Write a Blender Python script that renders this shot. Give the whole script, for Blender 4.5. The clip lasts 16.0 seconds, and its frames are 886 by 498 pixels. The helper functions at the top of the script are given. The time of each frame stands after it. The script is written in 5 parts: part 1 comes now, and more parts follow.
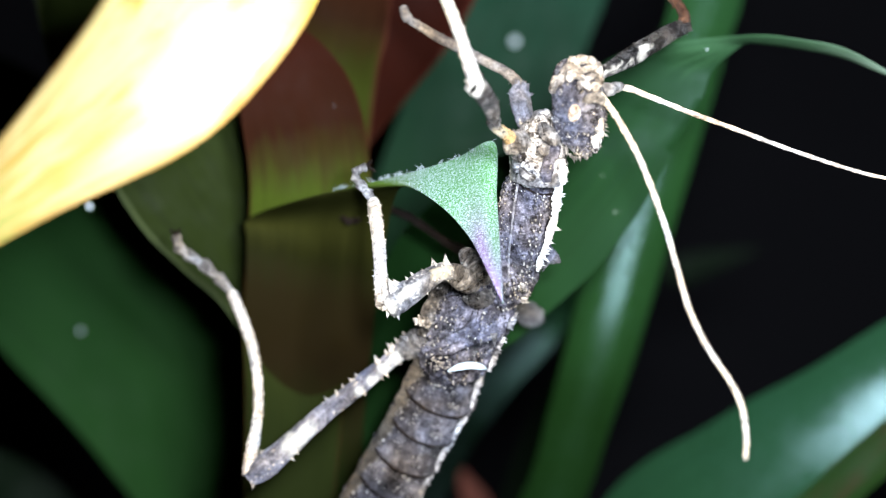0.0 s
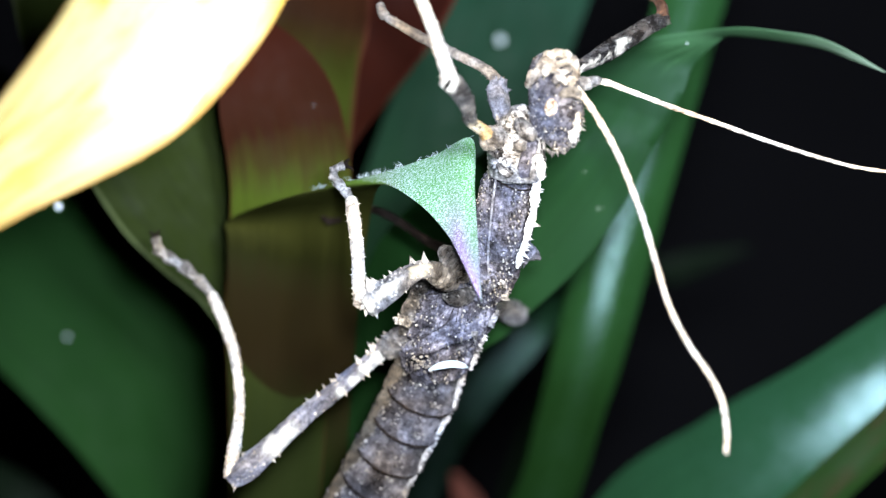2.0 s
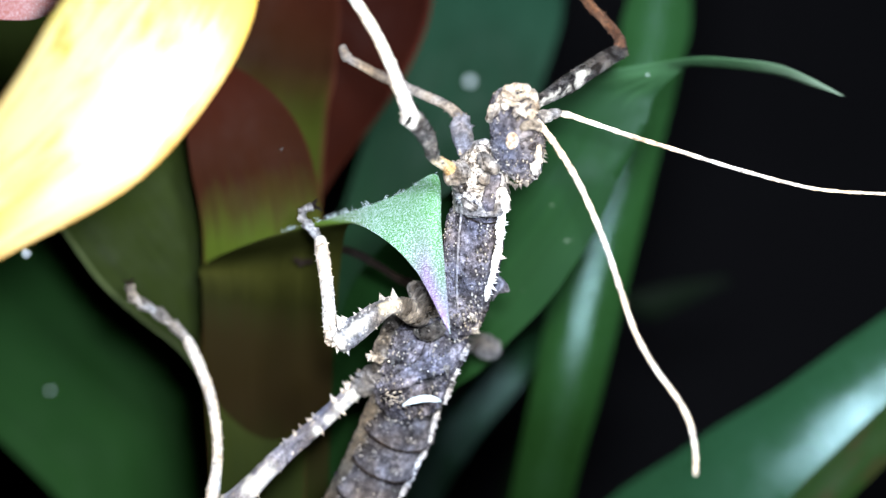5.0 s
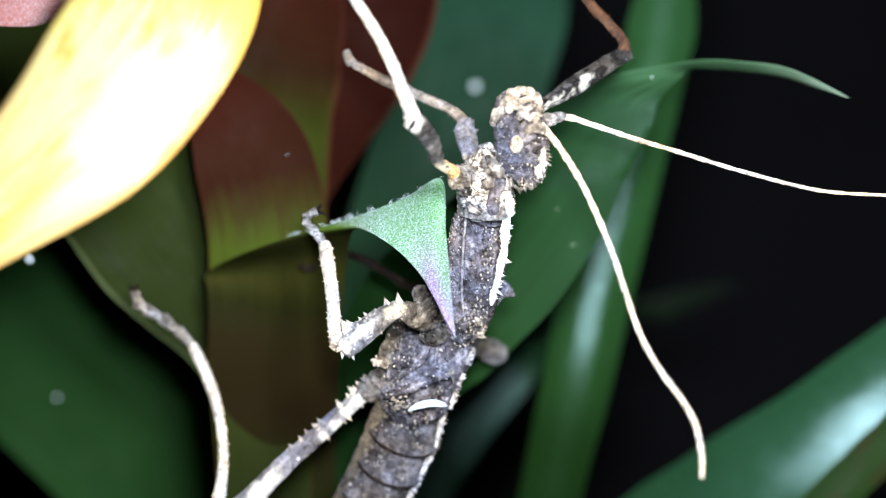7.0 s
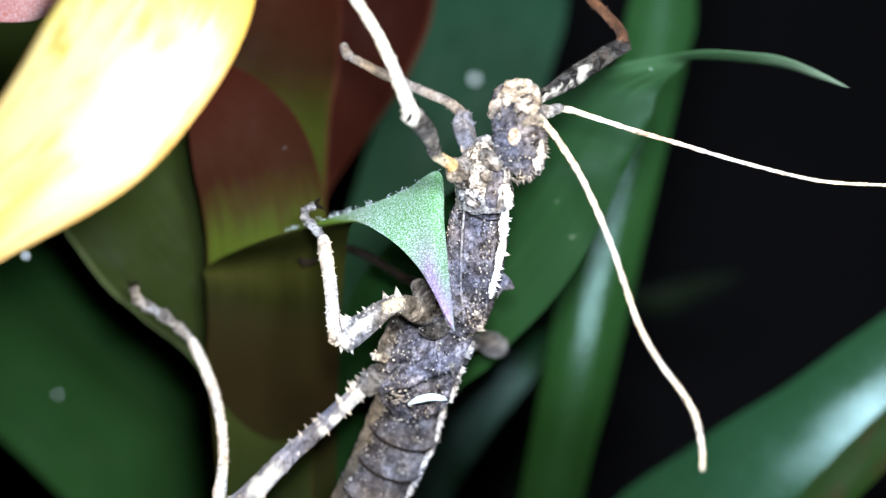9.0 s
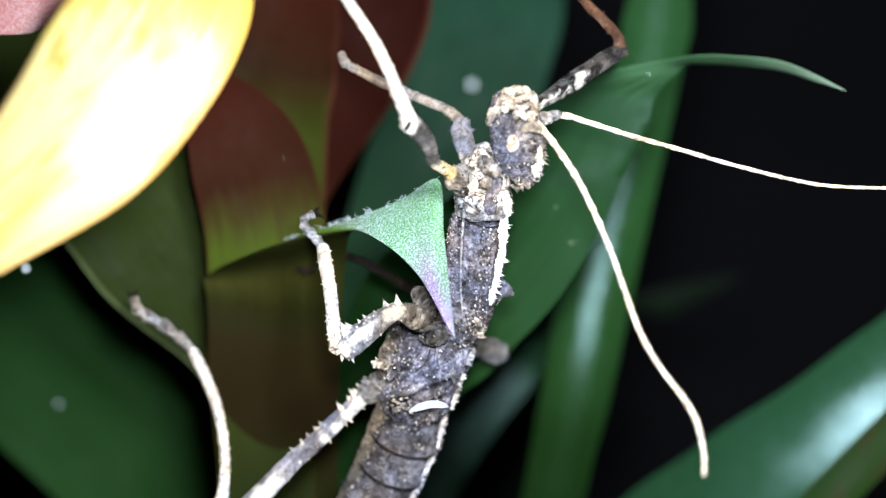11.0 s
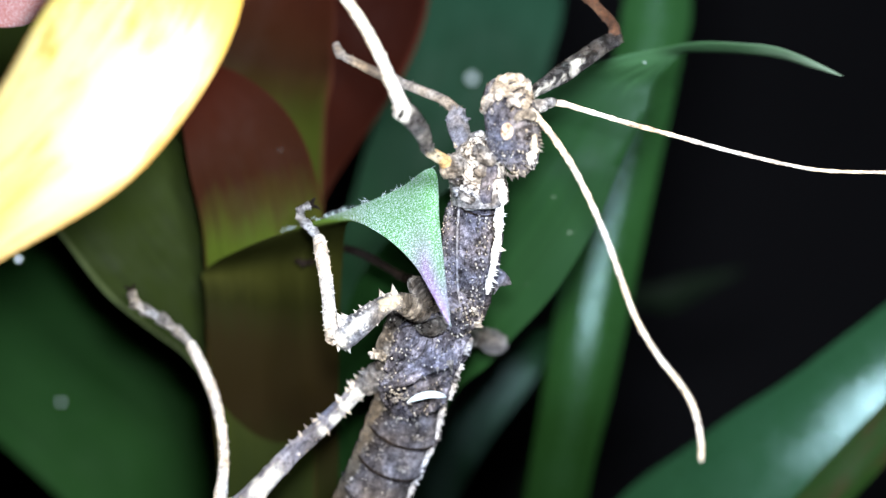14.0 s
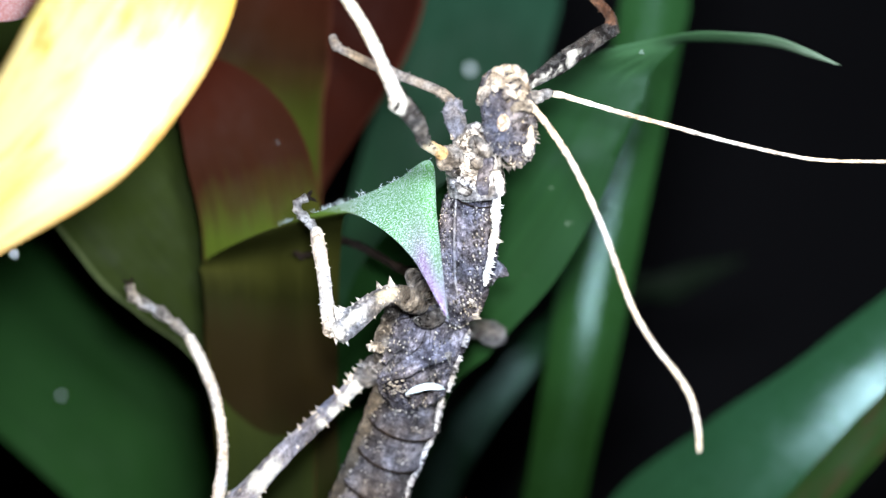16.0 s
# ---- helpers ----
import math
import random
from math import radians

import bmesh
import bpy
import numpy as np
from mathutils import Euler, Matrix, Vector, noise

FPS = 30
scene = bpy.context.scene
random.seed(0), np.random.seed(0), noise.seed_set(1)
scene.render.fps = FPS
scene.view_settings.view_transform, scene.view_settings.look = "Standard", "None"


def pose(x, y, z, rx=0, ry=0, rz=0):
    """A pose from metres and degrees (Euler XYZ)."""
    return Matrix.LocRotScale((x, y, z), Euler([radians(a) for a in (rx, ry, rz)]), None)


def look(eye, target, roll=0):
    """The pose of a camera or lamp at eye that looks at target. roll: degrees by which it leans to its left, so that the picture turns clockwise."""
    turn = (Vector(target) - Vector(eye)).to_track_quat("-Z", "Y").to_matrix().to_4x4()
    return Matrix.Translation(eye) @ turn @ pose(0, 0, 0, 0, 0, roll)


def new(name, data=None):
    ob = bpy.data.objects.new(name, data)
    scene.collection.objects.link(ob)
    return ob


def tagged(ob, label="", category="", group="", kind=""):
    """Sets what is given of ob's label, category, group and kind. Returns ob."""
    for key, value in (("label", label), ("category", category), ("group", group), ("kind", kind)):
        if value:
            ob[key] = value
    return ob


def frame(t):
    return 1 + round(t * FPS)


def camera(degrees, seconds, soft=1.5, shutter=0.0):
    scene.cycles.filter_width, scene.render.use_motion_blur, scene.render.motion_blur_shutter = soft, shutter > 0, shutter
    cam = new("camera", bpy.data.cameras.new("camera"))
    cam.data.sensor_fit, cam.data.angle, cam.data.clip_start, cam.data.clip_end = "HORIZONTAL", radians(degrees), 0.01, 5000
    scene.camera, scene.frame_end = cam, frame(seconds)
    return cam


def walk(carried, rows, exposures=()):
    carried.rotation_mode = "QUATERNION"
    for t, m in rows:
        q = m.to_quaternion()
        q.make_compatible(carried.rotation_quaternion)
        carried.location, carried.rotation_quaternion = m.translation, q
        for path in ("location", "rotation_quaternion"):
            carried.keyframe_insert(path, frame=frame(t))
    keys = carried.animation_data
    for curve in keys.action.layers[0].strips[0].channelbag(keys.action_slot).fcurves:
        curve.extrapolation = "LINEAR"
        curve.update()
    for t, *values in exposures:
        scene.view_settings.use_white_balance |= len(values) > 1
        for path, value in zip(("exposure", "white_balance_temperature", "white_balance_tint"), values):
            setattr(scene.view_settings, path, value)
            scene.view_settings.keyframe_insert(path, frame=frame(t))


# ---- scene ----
from mathutils.bvhtree import BVHTree

# A thorny stick insect on bromeliad leaves at night, lit by one small lamp and an added fill. Plan numbers are in
# millimetres.
cam = camera(28, 16.0, soft=1.2)
cam.data.dof.use_dof = True
cam.data.dof.focus_distance = 0.2045
cam.data.dof.aperture_fstop = 12.5
PATH = [
    (0.0, (-0.00759, -0.20074, 0.26303), (-0.00569, -0.00085, 0.25642), 3.590),
    (0.5, (-0.00621, -0.19972, 0.26288), (-0.00496, 0.00016, 0.25634), 3.474),
    (1.0, (-0.00613, -0.19949, 0.26312), (-0.00518, 0.00040, 0.25666), 3.236),
    (1.5, (-0.00551, -0.19951, 0.26237), (-0.00449, 0.00040, 0.25631), 3.138),
    (2.0, (-0.00429, -0.19913, 0.26208), (-0.00318, 0.00078, 0.25622), 2.815),
    (2.5, (-0.00302, -0.19994, 0.26087), (-0.00115, -0.00004, 0.25491), 2.427),
    (3.0, (-0.00437, -0.19920, 0.26219), (-0.00215, 0.00069, 0.25616), 2.012),
    (3.5, (-0.00283, -0.20116, 0.26106), (-0.00045, -0.00125, 0.25582), 1.578),
    (4.0, (-0.00265, -0.20216, 0.26144), (-0.00047, -0.00219, 0.25854), 0.864),
    (4.5, (-0.00197, -0.20205, 0.26083), (0.00008, -0.00206, 0.25944), 0.792),
    (5.0, (-0.00120, -0.20166, 0.26040), (0.00035, -0.00167, 0.26029), 0.733),
    (7.5, (-0.00071, -0.20105, 0.25994), (-0.00046, -0.00105, 0.26075), 0.307),
    (8.0, (-0.00131, -0.20027, 0.26064), (-0.00116, -0.00027, 0.26109), 0.174),
    (8.5, (-0.00052, -0.20093, 0.25979), (-0.00057, -0.00093, 0.25996), 0.249),
    (9.0, (0.00000, -0.20054, 0.26000), (0.00000, -0.00054, 0.26000), -0.000),
    (11.5, (-0.00019, -0.20080, 0.26057), (-0.00013, -0.00080, 0.26102), -0.735),
    (12.0, (0.00050, -0.20086, 0.26000), (0.00029, -0.00086, 0.26063), -0.903),
    (12.5, (0.00078, -0.20110, 0.25961), (0.00038, -0.00110, 0.26036), -0.918),
    (13.0, (0.00076, -0.20083, 0.25972), (0.00008, -0.00083, 0.26054), -0.942),
    (13.5, (0.00086, -0.20050, 0.25970), (-0.00009, -0.00050, 0.26044), -0.964),
    (14.0, (0.00168, -0.20018, 0.25882), (0.00052, -0.00019, 0.25960), -1.174),
    (14.5, (0.00211, -0.20024, 0.25880), (0.00086, -0.00024, 0.25921), -1.212),
    (15.0, (0.00159, -0.20016, 0.25915), (0.00030, -0.00016, 0.25912), -1.170),
    (15.5, (0.00221, -0.20038, 0.25917), (0.00056, -0.00039, 0.25897), -1.516),
    (16.0, (0.00245, -0.19998, 0.25902), (0.00082, 0.00001, 0.25869), -1.519),
]
walk(cam, [(t, look(eye, target, roll)) for t, eye, target, roll in PATH],
     [(0.0, 0.08, 6430, 10), (1.5, 0.14, 6380, 10), (2.5, 0.24, 6260, 10), (3.5, 0.26, 6260, 10), (4.5, 0.19, 6350, 10), (5.5, 0.16, 6480, 10), (7.5, 0.1, 6550, 10), (16.0, 0.1, 6550, 10)])

# ---- light: one round lamp above and in front, plus an added fill, in a dark room ----
world = bpy.data.worlds.new("night")
world.use_nodes = True
scene.world = world
world.node_tree.nodes["Background"].inputs[0].default_value = (0.55, 0.6, 1.0, 1)
world.node_tree.nodes["Background"].inputs[1].default_value = 0.004


def lamp(name, eye, target, size, watts, colour):
    data = bpy.data.lights.new(name, "AREA")
    data.shape, data.size, data.energy, data.color = "DISK", size, watts, colour
    ob = new(name, data)
    ob.matrix_world = look(eye, target)
    return ob


# Fill added beside the camera to lift the shadows; no such lamp is known.
lamp("camera_fill_light", (0.003, -0.150, 0.272), (0.0, 0.02, 0.25), 0.014, 0.62, (0.87, 0.955, 1.03))
lamp("overhead_lamp_light", (0.021, -0.140, 0.298), (0.0, 0.02, 0.25), 0.024, 0.64, (0.87, 0.955, 1.03))

# ---- materials ----


def material(name, rough=0.5, spec=0.5, coat=0.0):
    m = bpy.data.materials.new(name)
    m.use_nodes = True
    bsdf = m.node_tree.nodes["Principled BSDF"]
    bsdf.inputs["Roughness"].default_value = rough
    bsdf.inputs["Specular IOR Level"].default_value = spec
    bsdf.inputs["Coat Weight"].default_value = coat
    bsdf.inputs["Coat Roughness"].default_value = 0.25
    return m


def node(m, kind, **values):
    n = m.node_tree.nodes.new(kind)
    for k, v in values.items():
        n.inputs[k.replace("_", " ")].default_value = v
    return n


def join(m, a, b):
    m.node_tree.links.new(a, b)


def noise_of(m, scale, detail=4.0, where=None, stretch=None, rough=0.55):
    n = node(m, "ShaderNodeTexNoise", Scale=scale, Detail=detail, Roughness=rough)
    if where is None:
        where = m.node_tree.nodes.new("ShaderNodeNewGeometry").outputs["Position"]
    if stretch:
        mp = m.node_tree.nodes.new("ShaderNodeMapping")
        mp.inputs["Scale"].default_value = stretch
        join(m, where, mp.inputs["Vector"])
        where = mp.outputs["Vector"]
    join(m, where, n.inputs["Vector"])
    return n.outputs["Fac"]


def ramp(m, fac, stops, mode="LINEAR"):
    r = m.node_tree.nodes.new("ShaderNodeValToRGB")
    r.color_ramp.interpolation = mode
    while len(r.color_ramp.elements) < len(stops):
        r.color_ramp.elements.new(0.5)
    for e, (p, c) in zip(r.color_ramp.elements, stops):
        e.position = p
        e.color = (*c, 1) if len(c) == 3 else (c[0],) * 3 + (1,)
    join(m, fac, r.inputs["Fac"])
    return r.outputs["Color"]


def mix(m, fac, a, b, mode="MIX"):
    n = m.node_tree.nodes.new("ShaderNodeMix")
    n.data_type, n.blend_type = "RGBA", mode
    for sock, v in ((n.inputs[0], fac), (n.inputs[6], a), (n.inputs[7], b)):
        if isinstance(v, (int, float)):
            sock.default_value = v
        elif isinstance(v, tuple):
            sock.default_value = (*v, 1)
        else:
            join(m, v, sock)
    return n.outputs[2]


def bump(m, height, strength, dist):
    b = node(m, "ShaderNodeBump", Strength=strength, Distance=dist)
    join(m, height, b.inputs["Height"])
    join(m, b.outputs["Normal"], m.node_tree.nodes["Principled BSDF"].inputs["Normal"])


def blade_uv(m):
    return m.node_tree.nodes.new("ShaderNodeUVMap").outputs["UV"]


def along(m, which=1):
    s = m.node_tree.nodes.new("ShaderNodeSeparateXYZ")
    join(m, blade_uv(m), s.inputs[0])
    return s.outputs[which]


def leaf_material(name, stops, rough=0.32, spec=0.5, through_light=0.25, glow_tint=(0.25, 0.4, 0.05), dots=0.0, scurf=0.0, scurf_from=0.0, vein=0.35, wobble=0.12, sheen_tint=(1.0, 1.0, 1.0), edge=None, edge_from=0.86, stain=None, flush=None):
    """Leaf skin: colour along the blade, fine long veins, blotches, and light that passes through."""
    m = material(name, rough, spec)
    bsdf = m.node_tree.nodes["Principled BSDF"]
    bsdf.inputs["Specular Tint"].default_value = (*sheen_tint, 1)
    uv = blade_uv(m)
    blot = noise_of(m, 3.0, 5.0, uv, (3.0, 4.0, 1.0))
    a = m.node_tree.nodes.new("ShaderNodeMath")
    a.operation = "MULTIPLY_ADD"
    join(m, blot, a.inputs[0])
    a.inputs[1].default_value = wobble * 2
    sub = m.node_tree.nodes.new("ShaderNodeMath")
    sub.operation = "SUBTRACT"
    join(m, along(m), sub.inputs[0])
    sub.inputs[1].default_value = wobble
    join(m, sub.outputs[0], a.inputs[2])
    streak = noise_of(m, 1.0, 3.0, uv, (26.0, 1.5, 1.0))
    b = m.node_tree.nodes.new("ShaderNodeMath")
    b.operation = "MULTIPLY_ADD"
    join(m, streak, b.inputs[0])
    b.inputs[1].default_value = wobble * 1.5
    b.inputs[2].default_value = -wobble * 0.75
    c = m.node_tree.nodes.new("ShaderNodeMath")
    c.operation = "ADD"
    join(m, a.outputs[0], c.inputs[0])
    join(m, b.outputs[0], c.inputs[1])
    col = ramp(m, c.outputs[0], stops)
    fine = noise_of(m, 1.0, 4.0, uv, (90.0, 4.0, 1.0))
    col = mix(m, vein, col, ramp(m, fine, [(0.3, (0.55, 0.55, 0.55)), (0.7, (1.35, 1.35, 1.35))]), "MULTIPLY")
    if stain:
        st = noise_of(m, 1.0, 4.0, uv, (5.0, 9.0, 1.0))
        col = mix(m, ramp(m, st, [(0.52, (0.0,)), (0.66, (0.85,))]), col, stain)
    if edge:
        half = m.node_tree.nodes.new("ShaderNodeMath")
        half.operation = "SUBTRACT"
        join(m, along(m, 0), half.inputs[0])
        half.inputs[1].default_value = 0.5
        side = m.node_tree.nodes.new("ShaderNodeMath")
        side.operation = "ABSOLUTE"
        join(m, half.outputs[0], side.inputs[0])
        col = mix(m, ramp(m, side.outputs[0], [(edge_from / 2, (0.0,)), (0.5, (1.0,))]), col, edge)
    if flush:
        at_end = ramp(m, along(m), [(0.71, (0.0,)), (0.82, (1.0,))])
        at_side = ramp(m, along(m, 0), [(0.42, (0.0,)), (0.85, (0.9,))])
        col = mix(m, mix(m, 1.0, at_end, at_side, "MULTIPLY"), col, flush)
    if dots:
        d = noise_of(m, 900.0, 1.0)
        col = mix(m, ramp(m, d, [(0.76, (0.0,)), (0.8, (dots,))]), col, (0.55, 0.6, 0.5))
    if scurf:
        d = noise_of(m, 5600.0, 4.0, rough=0.7)
        where = ramp(m, along(m), [(scurf_from, (0.0,)), (scurf_from * 0.9 + 0.1, (min(1.0, scurf * 1.7),)), (scurf_from * 0.5 + 0.5, (scurf,))])
        col = mix(m, mix(m, 1.0, ramp(m, d, [(0.47, (0.05,)), (0.62, (1.0,))]), where, "MULTIPLY"), col, (0.58, 0.67, 0.78))
    join(m, col, bsdf.inputs["Base Color"])
    bump(m, fine, 0.25, 0.0003)
    rr = noise_of(m, 180.0, 4.0)
    join(m, ramp(m, rr, [(0.3, (rough * 0.8,)), (0.75, (min(1.0, rough * 1.35),))]), bsdf.inputs["Roughness"])
    if through_light:
        t = m.node_tree.nodes.new("ShaderNodeBsdfTranslucent")
        join(m, mix(m, 0.6, col, glow_tint), t.inputs["Color"])
        mx = m.node_tree.nodes.new("ShaderNodeMixShader")
        mx.inputs[0].default_value = through_light
        join(m, bsdf.outputs[0], mx.inputs[1])
        join(m, t.outputs[0], mx.inputs[2])
        join(m, mx.outputs[0], m.node_tree.nodes["Material Output"].inputs["Surface"])
    return m


# Base stops are darkened to follow the shade low on the strap.
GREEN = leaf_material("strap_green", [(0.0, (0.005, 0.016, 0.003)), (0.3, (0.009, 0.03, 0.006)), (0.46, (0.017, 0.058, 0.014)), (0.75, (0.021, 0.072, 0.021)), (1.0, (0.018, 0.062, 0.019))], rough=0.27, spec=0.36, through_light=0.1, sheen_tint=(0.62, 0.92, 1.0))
GLOSS = leaf_material("glossy_green", [(0.0, (0.013, 0.042, 0.014)), (0.5, (0.015, 0.056, 0.025)), (1.0, (0.02, 0.07, 0.03))], rough=0.27, spec=0.62, through_light=0.06, sheen_tint=(0.62, 0.9, 1.0))
# Paler stops at bend and tip carry light falling on the upturned blade.
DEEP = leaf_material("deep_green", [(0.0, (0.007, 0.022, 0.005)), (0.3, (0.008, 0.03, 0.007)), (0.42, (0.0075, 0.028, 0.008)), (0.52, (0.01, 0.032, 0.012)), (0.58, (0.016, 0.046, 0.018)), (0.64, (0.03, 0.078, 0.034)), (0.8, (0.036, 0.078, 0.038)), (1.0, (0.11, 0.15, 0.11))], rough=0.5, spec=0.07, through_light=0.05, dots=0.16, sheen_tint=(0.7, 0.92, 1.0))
# Near-black base and lighter band put shade and a bluish sheen into the colour.
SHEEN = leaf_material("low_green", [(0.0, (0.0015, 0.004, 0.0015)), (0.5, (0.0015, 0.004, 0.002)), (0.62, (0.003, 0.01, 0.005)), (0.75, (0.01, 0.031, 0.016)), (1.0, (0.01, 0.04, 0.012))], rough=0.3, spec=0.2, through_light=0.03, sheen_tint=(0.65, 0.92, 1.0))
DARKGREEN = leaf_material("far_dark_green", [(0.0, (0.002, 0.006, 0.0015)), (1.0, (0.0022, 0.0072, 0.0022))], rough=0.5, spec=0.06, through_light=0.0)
MATTE = leaf_material("matte_green", [(0.0, (0.011, 0.039, 0.007)), (0.5, (0.0105, 0.04, 0.008)), (1.0, (0.0085, 0.032, 0.009))], rough=0.6, spec=0.05, through_light=0.06)
TEAL = leaf_material("dark_teal_green", [(0.0, (0.009, 0.028, 0.007)), (0.45, (0.009, 0.034, 0.012)), (0.6, (0.0075, 0.029, 0.014)), (0.8, (0.012, 0.046, 0.026)), (1.0, (0.014, 0.052, 0.03))], rough=0.5, spec=0.05, through_light=0.06)
OLIVE = leaf_material("olive_leaf", [(0.0, (0.006, 0.009, 0.002)), (0.4, (0.009, 0.013, 0.003)), (0.5, (0.012, 0.018, 0.003)), (0.8, (0.016, 0.024, 0.004)), (1.0, (0.012, 0.018, 0.004))], rough=0.7, spec=0.05, through_light=0.08, vein=0.6, edge=(0.08, 0.1, 0.04), edge_from=0.95)
# Green base stops run near black; shade low in the rosette is in them.
REDGREEN = leaf_material("red_green_leaf", [(0.0, (0.007, 0.01, 0.002)), (0.3, (0.011, 0.015, 0.003)), (0.43, (0.022, 0.027, 0.004)), (0.5, (0.03, 0.04, 0.004)), (0.565, (0.034, 0.048, 0.005)), (0.615, (0.026, 0.02, 0.004)), (0.67, (0.02, 0.006, 0.0025)), (1.0, (0.028, 0.004, 0.002))], rough=0.65, spec=0.03, through_light=0.1, glow_tint=(0.35, 0.12, 0.02), vein=0.4, wobble=0.04, edge=(0.032, 0.009, 0.004), edge_from=0.97)
REDTOP = leaf_material("green_leaf_with_red_end", [(0.0, (0.007, 0.01, 0.002)), (0.3, (0.02, 0.025, 0.004)), (0.42, (0.026, 0.034, 0.004)), (0.5, (0.026, 0.032, 0.004)), (0.57, (0.022, 0.016, 0.003)), (0.66, (0.018, 0.007, 0.0025)), (1.0, (0.03, 0.005, 0.0025))], rough=0.65, spec=0.03, through_light=0.1, glow_tint=(0.3, 0.1, 0.02), vein=0.45, wobble=0.025, edge=(0.05, 0.014, 0.008), edge_from=0.9)
RED = leaf_material("dark_red_leaf", [(0.0, (0.045, 0.016, 0.01)), (0.42, (0.036, 0.011, 0.006)), (0.56, (0.022, 0.0045, 0.0022)), (1.0, (0.012, 0.002, 0.0012))], rough=0.65, spec=0.03, through_light=0.1, glow_tint=(0.35, 0.05, 0.03), vein=0.5, edge=(0.06, 0.016, 0.01), edge_from=0.88)
DULLRED = leaf_material("dull_red_leaf", [(0.0, (0.05, 0.016, 0.01)), (1.0, (0.11, 0.035, 0.024))], rough=0.6, spec=0.1, through_light=0.1, glow_tint=(0.35, 0.08, 0.05))
YELLOW = leaf_material("pale_yellow_leaf", [(0.0, (0.16, 0.22, 0.06)), (0.36, (0.2, 0.21, 0.05)), (0.44, (0.34, 0.22, 0.075)), (0.52, (0.41, 0.31, 0.13)), (0.66, (0.45, 0.36, 0.145)), (0.76, (0.43, 0.34, 0.06)), (1.0, (0.42, 0.25, 0.035))], rough=0.35, through_light=0.12, glow_tint=(0.9, 0.7, 0.3), vein=0.5, wobble=0.2, edge=(0.5, 0.24, 0.05), edge_from=0.975, stain=(0.34, 0.16, 0.028))
BROWNRIB = leaf_material("brown_ribbed_green", [(0.0, (0.006, 0.018, 0.003)), (0.5, (0.009, 0.027, 0.004)), (1.0, (0.013, 0.037, 0.005))], rough=0.5, spec=0.06, through_light=0.1, vein=0.6, stain=(0.026, 0.018, 0.006))
FUZZ = material("white_hair", 0.6, 0.3)
FUZZ.node_tree.nodes["Principled BSDF"].inputs["Base Color"].default_value = (0.32, 0.37, 0.39, 1)
PINK = leaf_material("pink_speckled_leaf", [(0.0, (0.16, 0.045, 0.035)), (0.5, (0.2, 0.06, 0.045)), (1.0, (0.15, 0.03, 0.025))], rough=0.45, through_light=0.15, glow_tint=(0.5, 0.1, 0.08), scurf=0.22)
# Lower stops are brown-olive, darkened with the shade under the leaf's own arch.
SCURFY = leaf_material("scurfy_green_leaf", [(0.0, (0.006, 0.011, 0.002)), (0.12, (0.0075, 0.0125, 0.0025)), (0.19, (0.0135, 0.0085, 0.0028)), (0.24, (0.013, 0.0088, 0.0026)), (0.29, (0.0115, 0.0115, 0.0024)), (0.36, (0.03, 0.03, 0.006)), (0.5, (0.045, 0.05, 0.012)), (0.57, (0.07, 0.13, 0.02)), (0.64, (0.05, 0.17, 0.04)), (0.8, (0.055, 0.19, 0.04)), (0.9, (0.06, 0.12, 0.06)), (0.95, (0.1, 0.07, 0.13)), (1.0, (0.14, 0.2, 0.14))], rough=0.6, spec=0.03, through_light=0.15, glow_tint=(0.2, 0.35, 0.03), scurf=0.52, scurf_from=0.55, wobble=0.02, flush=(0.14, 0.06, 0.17))


